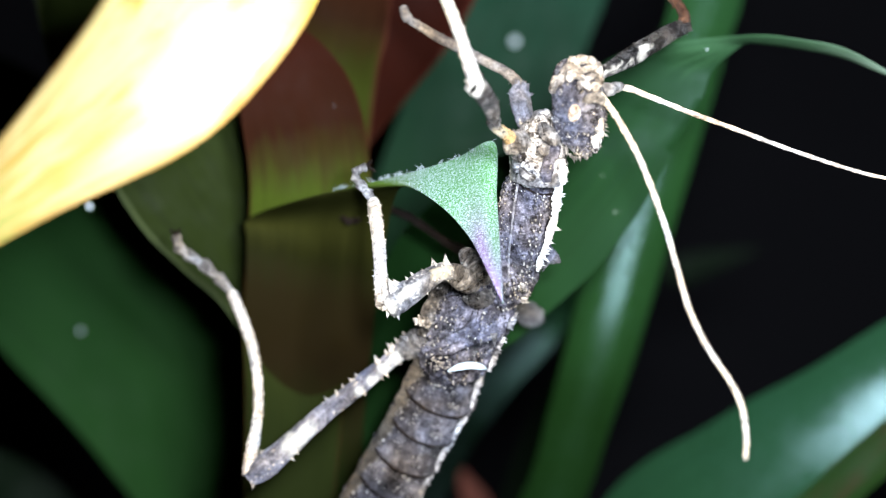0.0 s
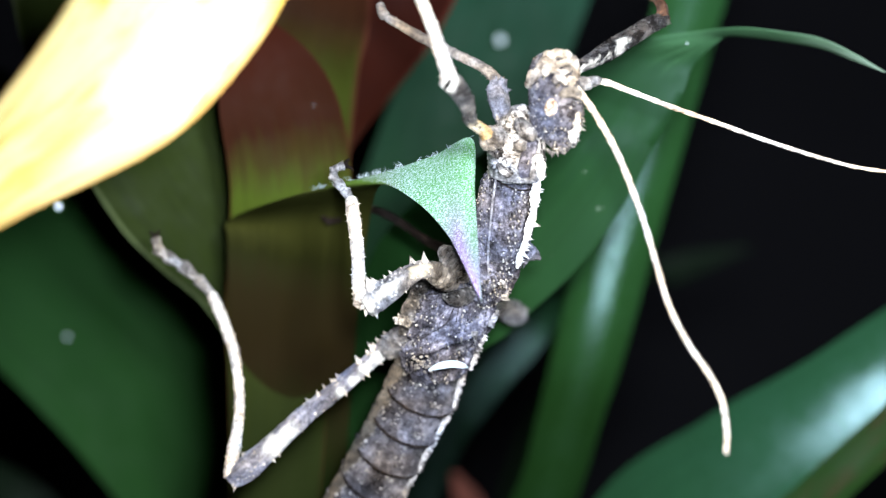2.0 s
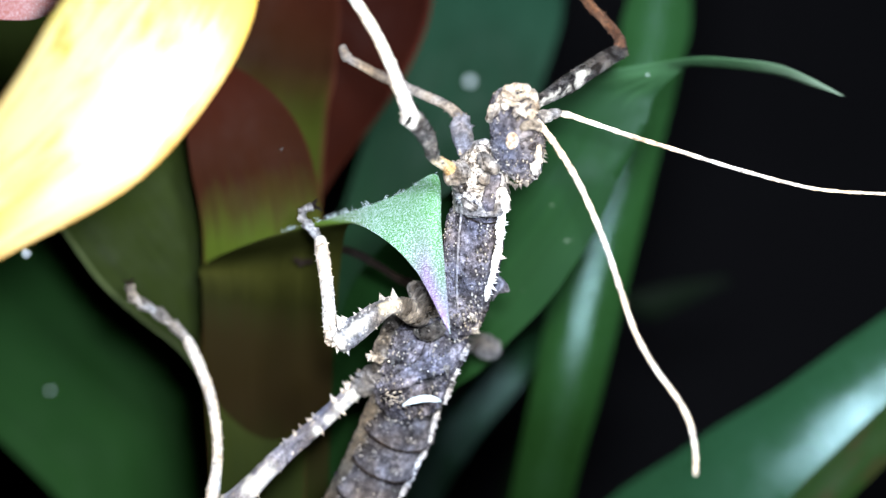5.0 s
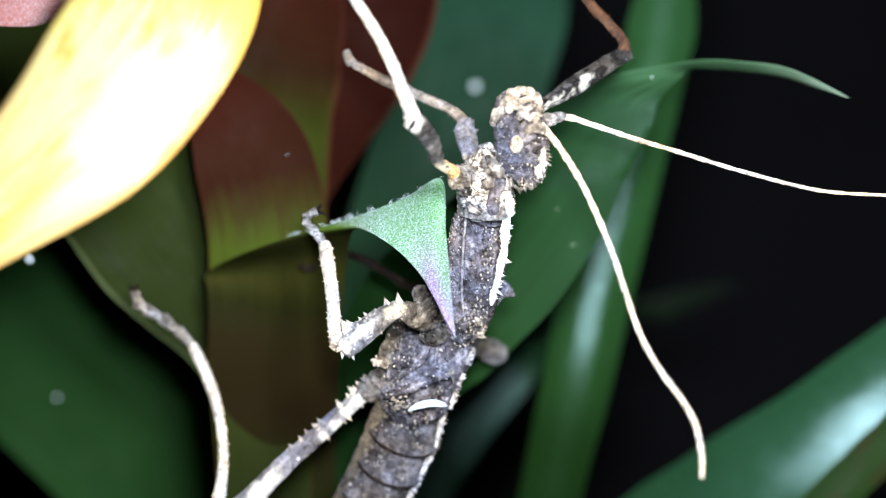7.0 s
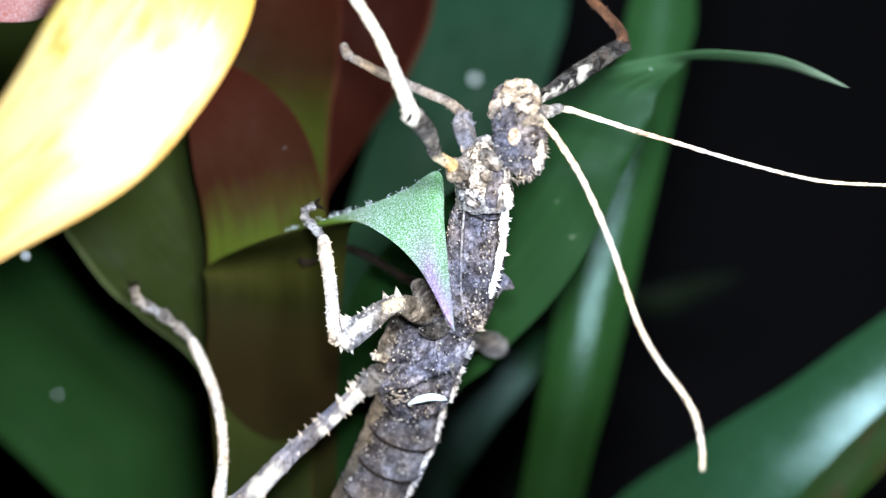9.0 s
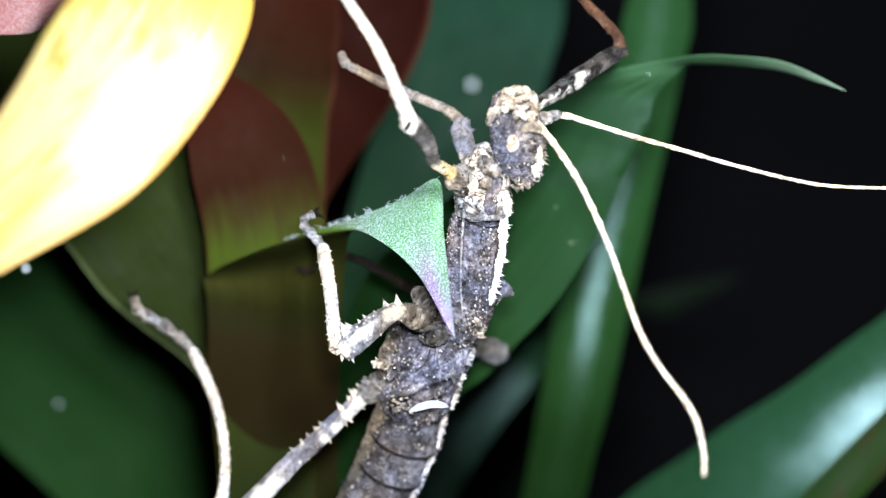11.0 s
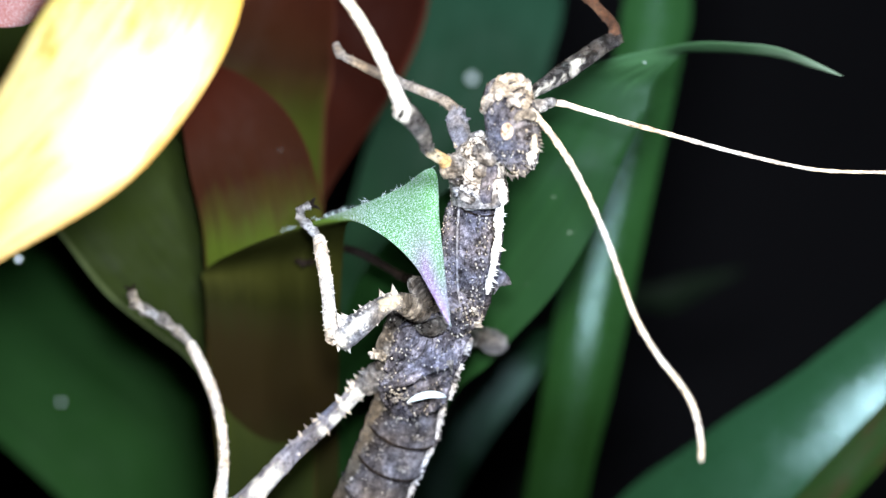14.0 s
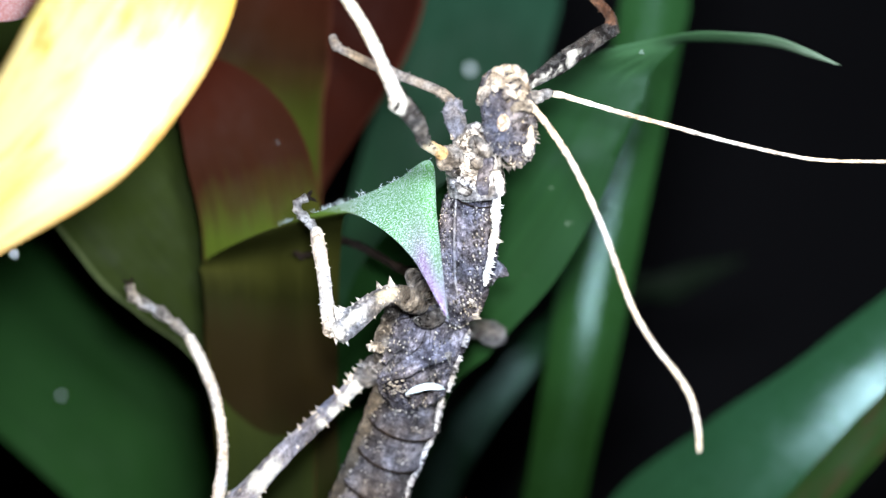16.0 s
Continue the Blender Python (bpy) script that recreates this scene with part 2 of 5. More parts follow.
def bark_skin(name, dark, mid, pale, low, high, rough=0.5, scale=300.0, crease=0.0, relief=0.0009, grain=None, blotch=0.0):
    """Insect skin: dark slate, brown-grey and chalky patches with fine grain."""
    m = material(name, rough, 0.5)
    bsdf = m.node_tree.nodes["Principled BSDF"]
    big = noise_of(m, scale, 7.0, rough=0.7)
    small = noise_of(m, 1900.0, 6.0, rough=0.7)
    fine = noise_of(m, 7000.0, 3.0, rough=0.7)
    col = ramp(m, big, [(low, dark), ((low + high) / 2, mid), (high, pale)])
    warm = noise_of(m, 170.0, 3.0)
    col = mix(m, 0.8, col, ramp(m, warm, [(0.38, (0.9, 0.96, 1.12)), (0.62, (1.24, 1.02, 0.78))]), "MULTIPLY")
    col = mix(m, 0.75, col, ramp(m, small, [(0.38, (0.22, 0.21, 0.22)), (0.6, (1.55, 1.55, 1.52))]), "MULTIPLY")
    col = mix(m, 0.5, col, ramp(m, fine, [(0.35, (0.6, 0.6, 0.6)), (0.65, (1.4, 1.4, 1.4))]), "MULTIPLY")
    if blotch:
        col = mix(m, blotch, col, ramp(m, noise_of(m, 330.0, 3.0, rough=0.6), [(0.36, (0.3, 0.28, 0.27)), (0.6, (1.3, 1.3, 1.33))]), "MULTIPLY")
    long = None
    if grain:
        long = noise_of(m, 1.0, 4.0, stretch=grain, rough=0.6)
        col = mix(m, 0.6, col, ramp(m, long, [(0.36, (0.5, 0.48, 0.5)), (0.62, (1.3, 1.3, 1.32))]), "MULTIPLY")
    lines = None
    if crease:
        vor = m.node_tree.nodes.new("ShaderNodeTexVoronoi")
        vor.feature = "DISTANCE_TO_EDGE"
        vor.inputs["Scale"].default_value = crease
        geo = m.node_tree.nodes.new("ShaderNodeNewGeometry").outputs["Position"]
        warp = node(m, "ShaderNodeTexNoise", Scale=crease * 0.8, Detail=4.0)
        join(m, geo, warp.inputs["Vector"])
        add = m.node_tree.nodes.new("ShaderNodeVectorMath")
        add.operation = "MULTIPLY_ADD"
        join(m, warp.outputs["Color"], add.inputs[0])
        add.inputs[1].default_value = (1.5 / crease,) * 3
        join(m, geo, add.inputs[2])
        join(m, add.outputs[0], vor.inputs["Vector"])
        lines = ramp(m, vor.outputs["Distance"], [(0.0, (0.0,)), (0.025, (0.8,)), (0.12, (1.0,))])
        col = mix(m, 0.45, col, ramp(m, lines, [(0.0, (0.22, 0.17, 0.13)), (0.8, (1.0, 1.0, 1.0))]), "MULTIPLY")
    at = m.node_tree.nodes.new("ShaderNodeAttribute")
    at.attribute_name = "paint"
    sep = m.node_tree.nodes.new("ShaderNodeSeparateColor")
    join(m, at.outputs["Color"], sep.inputs[0])
    col = mix(m, sep.outputs[1], col, mix(m, small, (0.4, 0.31, 0.2), (0.66, 0.55, 0.4)))
    col = mix(m, sep.outputs[0], col, mix(m, small, (0.5, 0.43, 0.36), (0.82, 0.77, 0.7)))
    join(m, col, bsdf.inputs["Base Color"])
    h = mix(m, 0.2, small, fine)
    glossy = ramp(m, big, [(0.3, (rough * 0.75,)), (0.7, (min(1.0, rough * 1.4),))])
    join(m, glossy, bsdf.inputs["Roughness"])
    if lines:
        h = mix(m, 0.6, h, lines)
    if grain:
        h = mix(m, 0.55, h, long)
    bump(m, h, 1.0, relief)
    return m


SLATE = bark_skin("slate_skin", (0.03, 0.028, 0.036), (0.125, 0.122, 0.155), (0.31, 0.3, 0.345), 0.36, 0.7, rough=0.27, scale=380.0)
CHALK = bark_skin("chalky_skin", (0.06, 0.052, 0.05), (0.32, 0.302, 0.3), (0.6, 0.58, 0.575), 0.35, 0.6, crease=420.0, rough=0.34, scale=420.0)
THORAX = bark_skin("violet_grey_skin", (0.024, 0.022, 0.026), (0.116, 0.112, 0.14), (0.3, 0.294, 0.355), 0.37, 0.67, rough=0.22, scale=520.0, relief=0.0012, grain=(1300.0, 1300.0, 330.0), blotch=0.7)
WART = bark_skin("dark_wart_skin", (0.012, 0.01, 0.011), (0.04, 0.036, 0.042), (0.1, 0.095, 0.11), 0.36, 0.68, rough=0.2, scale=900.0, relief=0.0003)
HOLLOW = bark_skin("brown_grey_skin", (0.026, 0.022, 0.019), (0.09, 0.08, 0.073), (0.26, 0.24, 0.225), 0.37, 0.66, rough=0.3, scale=600.0)
HIND = bark_skin("tan_plate_skin", (0.04, 0.034, 0.032), (0.17, 0.152, 0.142), (0.38, 0.35, 0.33), 0.37, 0.66, rough=0.28, scale=480.0)
CUFF = bark_skin("tan_grey_cuff_skin", (0.05, 0.042, 0.037), (0.22, 0.2, 0.187), (0.46, 0.43, 0.41), 0.38, 0.64, rough=0.32, scale=700.0)
PALELEG = bark_skin("pale_grey_leg_skin", (0.06, 0.055, 0.056), (0.2, 0.187, 0.19), (0.42, 0.4, 0.39), 0.37, 0.66, rough=0.34, scale=520.0)
CREAM = bark_skin("cream_skin", (0.34, 0.28, 0.23), (0.49, 0.43, 0.37), (0.62, 0.57, 0.51), 0.28, 0.6, rough=0.5, relief=0.0004)
WHITE = bark_skin("chalk_white_skin", (0.3, 0.26, 0.21), (0.62, 0.58, 0.52), (0.76, 0.73, 0.68), 0.25, 0.55, rough=0.5, scale=500.0, relief=0.0004)
DARKLEG = bark_skin("dark_leg_skin", (0.012, 0.01, 0.009), (0.052, 0.044, 0.04), (0.2, 0.18, 0.165), 0.4, 0.68, rough=0.26, scale=520.0)
PIMPLE = bark_skin("pale_pimple_skin", (0.1, 0.088, 0.075), (0.23, 0.207, 0.185), (0.4, 0.375, 0.345), 0.32, 0.62, rough=0.16, scale=900.0, relief=0.0002)
GREYPLAIN = bark_skin("grey_violet_skin", (0.12, 0.115, 0.13), (0.22, 0.21, 0.24), (0.36, 0.345, 0.36), 0.34, 0.68)
MOUTH = bark_skin("tan_mouth_skin", (0.08, 0.06, 0.045), (0.36, 0.315, 0.28), (0.7, 0.65, 0.59), 0.36, 0.62, rough=0.3, scale=900.0)
MOTTLED = bark_skin("mottled_leg_skin", (0.06, 0.06, 0.08), (0.19, 0.19, 0.245), (0.4, 0.395, 0.46), 0.36, 0.68, rough=0.32)
BROWN = bark_skin("brown_abdomen_skin", (0.024, 0.021, 0.022), (0.078, 0.071, 0.077), (0.2, 0.185, 0.2), 0.36, 0.7, rough=0.24, scale=260.0, blotch=0.7)
RUST = bark_skin("rusty_skin", (0.05, 0.02, 0.01), (0.1, 0.042, 0.02), (0.17, 0.08, 0.04), 0.35, 0.65, 0.5)
# Near-black skin holds the shade on the far middle leg; claws use it too.
DUSK = bark_skin("shaded_leg_and_claw_skin", (0.006, 0.004, 0.003), (0.014, 0.0095, 0.0075), (0.03, 0.021, 0.017), 0.35, 0.65)
AMBER = bark_skin("amber_joint_skin", (0.35, 0.2, 0.08), (0.5, 0.32, 0.14), (0.6, 0.45, 0.25), 0.3, 0.65, 0.4)
TAN = bark_skin("tan_eye", (0.12, 0.06, 0.04), (0.5, 0.35, 0.24), (0.68, 0.54, 0.42), 0.32, 0.55, 0.25, scale=1100.0)
AMBERGREY = bark_skin("tan_grey_skin", (0.03, 0.023, 0.017), (0.08, 0.063, 0.046), (0.16, 0.13, 0.098), 0.32, 0.66)
FEELER = bark_skin("feeler_skin", (0.34, 0.27, 0.21), (0.48, 0.41, 0.34), (0.62, 0.56, 0.49), 0.3, 0.54, rough=0.45, scale=500.0, relief=0.0004)
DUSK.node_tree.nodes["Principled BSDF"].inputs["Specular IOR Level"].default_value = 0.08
GREYLEG = bark_skin("grey_brown_leg_skin", (0.13, 0.105, 0.09), (0.25, 0.205, 0.17), (0.38, 0.32, 0.27), 0.32, 0.65)


def plain(name, stops, scale, rough=0.9):
    m = material(name, rough, 0.3)
    col = ramp(m, noise_of(m, scale, 6.0), stops)
    join(m, col, m.node_tree.nodes["Principled BSDF"].inputs["Base Color"])
    bump(m, noise_of(m, scale * 4, 5.0), 0.6, 0.004)
    return m


SOIL = plain("dark_soil", [(0.3, (0.012, 0.009, 0.007)), (0.7, (0.03, 0.022, 0.016))], 60.0)
BLACKWALL = plain("black_wall_paint", [(0.3, (0.05, 0.048, 0.058)), (0.7, (0.056, 0.054, 0.066))], 4.0)

# ---- building helpers ----


def spline(points, steps):
    """Points along a smooth curve through the given ones; each may be a number or a vector."""
    pts = [Vector(p) if not isinstance(p, (int, float)) else p for p in points]
    n = len(pts) - 1
    out = []
    for k in range(steps + 1):
        u = k / steps * n
        i = min(int(u), n - 1)
        f = u - i
        p1, p2 = pts[i], pts[i + 1]
        p0 = pts[i - 1] if i > 0 else p1 * 2 - p2
        p3 = pts[i + 2] if i + 2 <= n else p2 * 2 - p1
        out.append(0.5 * (2 * p1 + (p2 - p0) * f + (2 * p0 - 5 * p1 + 4 * p2 - p3) * f * f + (3 * p1 - p0 - 3 * p2 + p3) * f ** 3))
    return out


def part(name, bm, mat, parent=None, label="", pale=(), amber=()):
    """Links a bmesh, drawn in millimetres, as one mesh object in metres."""
    bmesh.ops.recalc_face_normals(bm, faces=bm.faces)
    me = bpy.data.meshes.new(name)
    bm.to_mesh(me)
    bm.free()
    me.transform(Matrix.Scale(0.001, 4))
    if pale or amber:
        paint = me.attributes.new("paint", "FLOAT_COLOR", "POINT")
        for v in me.vertices:
            p = v.co * 1000
            rough_edge = 0.7 * noise.noise(p * 1.3) + 0.5 * noise.noise(p * 3.5)
            amounts = [max([0.0] + [min(1.0, max(0.0, 2.5 * (1 - (p - Vector(c)).length / r + 0.55 * rough_edge))) for c, r in spots]) for spots in (pale, amber)]
            paint.data[v.index].color = (*amounts, 0, 1)
    for p in me.polygons:
        p.use_smooth = True
    me.set_sharp_from_angle(angle=radians(70))
    me.materials.append(mat)
    ob = new(name, me)
    if parent:
        shift = Matrix() if parent.parent else Matrix.Translation(parent.location)
        ob.parent, ob.matrix_parent_inverse = parent, shift.inverted()
    if label:
        tagged(ob, label)
    return ob


def thing(name, base, label, category, kind=""):
    ob = new(name)
    ob.empty_display_size = 0.01
    ob.location = Vector(base) * 0.001
    return tagged(ob, label, category, kind=kind)


def grit(p, freq):
    """Rough, wrinkled relief from -1 to 1 at three sizes."""
    a = noise.noise(p * freq * 0.6)
    b = 0.35 - abs(noise.noise(p * freq * 1.7 + Vector((5, 9, 2)))) * 1.6
    c = noise.noise(p * freq * 4.5)
    return 0.5 * a + 0.45 * b + 0.4 * c


def cells(p, freq):
    """Plates with creases between them."""
    d = noise.voronoi(p * freq)[0]
    return min(0.4, d[1] - d[0]) - 0.2


def tube(bm, points, radii, n=18, steps=None, lump=0.0, freq=0.6, flat=1.0, ridges=0.0, cap=True, plates=0.0, rings_n=0, ring_depth=0.22):
    """A lofted limb: rings along a smooth path, with lumps. Returns the rings' centres, frames and radii."""
    steps = steps or max(10, 12 * (len(points) - 1))
    path, rad = spline(points, steps), spline(radii, steps)
    rings, info = [], []
    ref = Vector((0.13, -1, 0.21))
    for k, c in enumerate(path):
        t = (path[min(k + 1, steps)] - path[max(k - 1, 0)]).normalized()
        side = t.cross(ref).normalized()
        front = side.cross(t).normalized()
        ring = []
        for j in range(n):
            a = 2 * math.pi * j / n
            r = max(rad[k], 0.02) * (1 + (ring_depth * abs(math.sin(math.pi * rings_n * k / steps)) if rings_n else 0)) * (1 + ridges * math.cos(4 * a + 0.6))
            d = side * math.cos(a) + front * math.sin(a) * flat
            p = c + d * r
            p += d * rad[k] * (lump * grit(p, freq) + (plates * cells(p, 0.55) if plates else 0))
            ring.append(bm.verts.new(p))
        rings.append(ring)
        info.append((c, t, side, front, rad[k]))
    for a, b in zip(rings, rings[1:]):
        for j in range(n):
            bm.faces.new((a[j], a[(j + 1) % n], b[(j + 1) % n], b[j]))
    if cap:
        bm.faces.new(rings[0][::-1])
        bm.faces.new(rings[-1])
    return info


def thorn(bm, base, way, length, radius, n=5):
    way = Vector(way).normalized()
    side = way.cross(Vector((0.3, 0.5, 0.8))).normalized()
    other = way.cross(side)
    ring = [bm.verts.new(base + (side * math.cos(2 * math.pi * j / n) + other * math.sin(2 * math.pi * j / n)) * radius - way * radius * 0.5) for j in range(n)]
    mid = [bm.verts.new(base + (v.co - base) * 0.45 + way * length * 0.5) for v in ring]
    tip = bm.verts.new(base + way * length)
    for j in range(n):
        k = (j + 1) % n
        bm.faces.new((ring[j], ring[k], mid[k], mid[j]))
        bm.faces.new((mid[j], mid[k], tip))


def blob(bm, centre, size, lump=0.15, freq=0.8, turn=0.0, subdiv=3):
    """A rounded lump; size is three half-axes, turned in the picture-parallel plane."""
    made = bmesh.ops.create_icosphere(bm, subdivisions=subdiv, radius=1.0)["verts"]
    m = Matrix.Translation(centre) @ Matrix.Rotation(radians(turn), 4, "Y") @ Matrix.Diagonal((*size, 1))
    for v in made:
        p = m @ v.co
        v.co = p + (p - Vector(centre)) * lump * grit(p, freq)


def thorns_on(bm, info, rng, count, length, start=0.0, end=1.0, spread=(0, 360), lean=0.2, radius=0.3):
    for _ in range(count):
        k = int((start + (end - start) * rng.random()) * (len(info) - 1))
        c, t, side, front, r = info[k]
        a = radians(rng.uniform(*spread))
        d = side * math.cos(a) + front * math.sin(a)
        s = length * rng.uniform(0.35, 1.3)
        thorn(bm, c + d * r * 0.92, d + t * lean * rng.uniform(-1, 1), s, radius * s)


def blade(bm, pairs, steps=60, across=14, fold=0.0, thick=0.5, wave=0.0):
    """A leaf from pairs of edge points, base to tip. fold bows the blade between its edges."""
    left, right = spline([p[0] for p in pairs], steps), spline([p[1] for p in pairs], steps)
    uv = bm.loops.layers.uv.verify()
    sheets = [[], []]
    grid = []
    for k in range(steps + 1):
        row = []
        mid = (left[k] + right[k]) / 2
        ahead = (left[min(k + 1, steps)] + right[min(k + 1, steps)] - left[max(k - 1, 0)] - right[max(k - 1, 0)]).normalized()
        wide = right[k] - left[k]
        n = ahead.cross(wide).normalized() if wide.length > 1e-4 else Vector((0, -1, 0))
        half = wide.length / 2
        for j in range(across + 1):
            s = 2 * j / across - 1
            p = mid + wide * 0.5 * s + n * fold * half * (1 - s * s)
            p += n * wave * noise.noise(p * 0.05) * (0.3 + s * s)
            row.append((p, n, (1 - abs(s)) ** 0.4))
        grid.append(row)
    for sign, sheet in ((0.5, sheets[0]), (-0.5, sheets[1])):
        for row in grid:
            sheet.append([bm.verts.new(p + n * sign * thick * max(e, 0.15)) for p, n, e in row])
    tags = {}
    for sheet in sheets:
        for k in range(steps + 1):
            for j in range(across + 1):
                tags[sheet[k][j]] = (j / across, k / steps)
    for k in range(steps):
        for j in range(across):
            for sheet, flip in ((sheets[0], False), (sheets[1], True)):
                q = (sheet[k][j], sheet[k][j + 1], sheet[k + 1][j + 1], sheet[k + 1][j])
                bm.faces.new(q[::-1] if flip else q)
        for j in (0, across):
            bm.faces.new((sheets[0][k][j], sheets[0][k + 1][j], sheets[1][k + 1][j], sheets[1][k][j]))
    for k in (0, steps):
        for j in range(across):
            bm.faces.new((sheets[0][k][j], sheets[0][k][j + 1], sheets[1][k][j + 1], sheets[1][k][j]))
    for f in bm.faces:
        for loop in f.loops:
            loop[uv].uv = tags.get(loop.vert, (0, 0))


def strap(bm, spine, widths, faces, **kw):
    """A leaf from a midline, half-widths and the ways that its face looks."""
    pairs = []
    for k, p in enumerate(spine):
        p = Vector(p)
        t = (Vector(spine[min(k + 1, len(spine) - 1)]) - Vector(spine[max(k - 1, 0)])).normalized()
        f = Vector(faces[k] if isinstance(faces, list) else faces)
        side = t.cross(f).normalized()
        pairs.append((p - side * widths[k], p + side * widths[k]))
    blade(bm, pairs, **kw)


# ---- the dark room ----


def box(name, lo, hi, mat):
    bm = bmesh.new()
    bmesh.ops.create_cube(bm, size=1.0)
    for v in bm.verts:
        v.co = Vector([(a + b) / 2 + c * (b - a) for a, b, c in zip(lo, hi, v.co)])
    ob = part(name, bm, mat)
    for p in ob.data.polygons:
        p.use_smooth = False
    return tagged(ob, kind="structure")


tagged(box("ground", (-1500, -1500, -60), (1500, 1500, 0), SOIL), "dark moist planting soil under the leaves", "ground")
tagged(box("wall_north", (-1500, 1100, -60), (1500, 1150, 1900), BLACKWALL), "unlit black wall far behind the plants", "wall")
tagged(box("wall_south", (-1500, -1550, -60), (1500, -1500, 1900), BLACKWALL), "unlit black wall", "wall")
tagged(box("wall_west", (-1550, -1550, -60), (-1500, 1550, 1900), BLACKWALL), "unlit black wall", "wall")
tagged(box("wall_east", (1500, -1550, -60), (1550, 1550, 1900), BLACKWALL), "unlit black wall", "wall")
tagged(box("ceiling", (-1550, -1550, 1900), (1550, 1550, 1950), BLACKWALL), "unlit black ceiling", "ceiling")

# ---- the plants ----


def leaf(plant, mat, spine, widths, faces, label="", **kw):
    bm = bmesh.new()
    strap(bm, spine, widths, faces, **kw)
    return part("leaf", bm, mat, plant, label)


bromeliad = thing("bromeliad", (-25, 70, 0), "bromeliad with upright red and olive-green leaves rooted in soil", "plant")
B0 = (-25, 70, -4)
# broad leaf with a red, rounded end
leaf(bromeliad, REDGREEN, [B0, (-24.83, 48.13, 176.25), (-24.23, 42.11, 224.58), (-24.18, 40.11, 244.77), (-23.53, 38.10, 261.59), (-25.89, 36.10, 273.47), (-30.40, 36.10, 280.77), (-37.04, 40.11, 286.10)],
     [3.98, 5.4, 6.4, 7.6, 8.1, 7.7, 4.91, 0.27], (0.1, -1, 0.1), "leaf green below and red towards its end", fold=0.2)
leaf(bromeliad, REDTOP, [B0, (-23.55, 60.16, 172.20), (-23.6, 56.15, 222.53), (-23.9, 54.15, 255.22), (-24.0, 52.14, 277.5), (-23.4, 52.14, 285.0), (-22.0, 52.14, 291.0), (-19.0, 52.14, 297.0), (-16.0, 53.14, 303.0)],
     [3.98, 7.30, 6.8, 6.9, 8.0, 8.6, 7.9, 5.2, 0.2], (-0.1, -1, 0.1), "striped green leaf turning red brown above", fold=0.15)
leaf(bromeliad, RED, [B0, (-28.0, 74.0, 176.82), (-25.39, 71.00, 257.50), (-22.29, 69.00, 265.92), (-19.78, 67.50, 271.68), (-17.81, 66.18, 277.05), (-11.70, 64.17, 289.55), (-7.91, 64.17, 301.33), (-3.76, 68.18, 316.49)],
     [3.98, 4.2, 3.4, 3.3, 3.9, 5.44, 7.56, 7.43, 0.66], (0.25, -1, 0.0), "dark red leaf with a paler margin", fold=-0.15)
bm = bmesh.new()
blade(bm, [((-30.70, 72.19, 38.05), (-21.16, 72.19, 38.05)), ((-34.0, 60.16, 180.49), (-16.91, 60.16, 180.49)), ((-32.2, 54.14, 223.12), (-15.02, 56.15, 214.37)), ((-31.2, 51.5, 232.98), (-15.02, 56.15, 230.69)), ((-32.0, 49.0, 239.5), (-15.37, 48.53, 243.45)), ((-35.60, 47.13, 245.27), (-17.74, 48.53, 252.16)),
           ((-41.26, 46.12, 249.88), (-20.91, 48.53, 260.87)), ((-46.75, 46.12, 254.74), (-24.87, 48.53, 268.79)), ((-51.69, 46.12, 261.26), (-30.42, 48.53, 277.51)), ((-59.0, 48.13, 271.15), (-37.55, 48.53, 287.80)), ((-64.5, 52.14, 284.19), (-48.05, 58.16, 301.22)), ((-68.0, 56.15, 300.90), (-55.05, 60.16, 309.00)), ((-68.5, 60.16, 316.0), (-68.3, 60.16, 316.2))],
      steps=90, across=16, fold=0.1)
part("leaf", bm, OLIVE, bromeliad, "olive-green leaf with a pale margin")
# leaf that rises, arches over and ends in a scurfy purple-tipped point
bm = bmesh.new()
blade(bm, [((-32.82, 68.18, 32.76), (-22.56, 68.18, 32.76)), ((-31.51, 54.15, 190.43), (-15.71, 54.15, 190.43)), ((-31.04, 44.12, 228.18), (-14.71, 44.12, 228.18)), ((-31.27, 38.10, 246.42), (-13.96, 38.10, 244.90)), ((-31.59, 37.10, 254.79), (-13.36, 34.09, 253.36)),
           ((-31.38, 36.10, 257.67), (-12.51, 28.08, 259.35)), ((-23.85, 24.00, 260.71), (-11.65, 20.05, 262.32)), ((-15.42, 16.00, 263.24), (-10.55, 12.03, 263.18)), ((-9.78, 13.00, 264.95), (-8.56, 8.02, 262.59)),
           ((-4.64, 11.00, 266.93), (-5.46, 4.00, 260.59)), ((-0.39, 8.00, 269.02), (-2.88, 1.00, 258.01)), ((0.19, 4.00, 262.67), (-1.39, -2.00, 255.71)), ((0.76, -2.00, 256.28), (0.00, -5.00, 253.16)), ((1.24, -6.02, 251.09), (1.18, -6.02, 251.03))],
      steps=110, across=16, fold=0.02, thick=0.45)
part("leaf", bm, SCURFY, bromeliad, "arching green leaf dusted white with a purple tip")

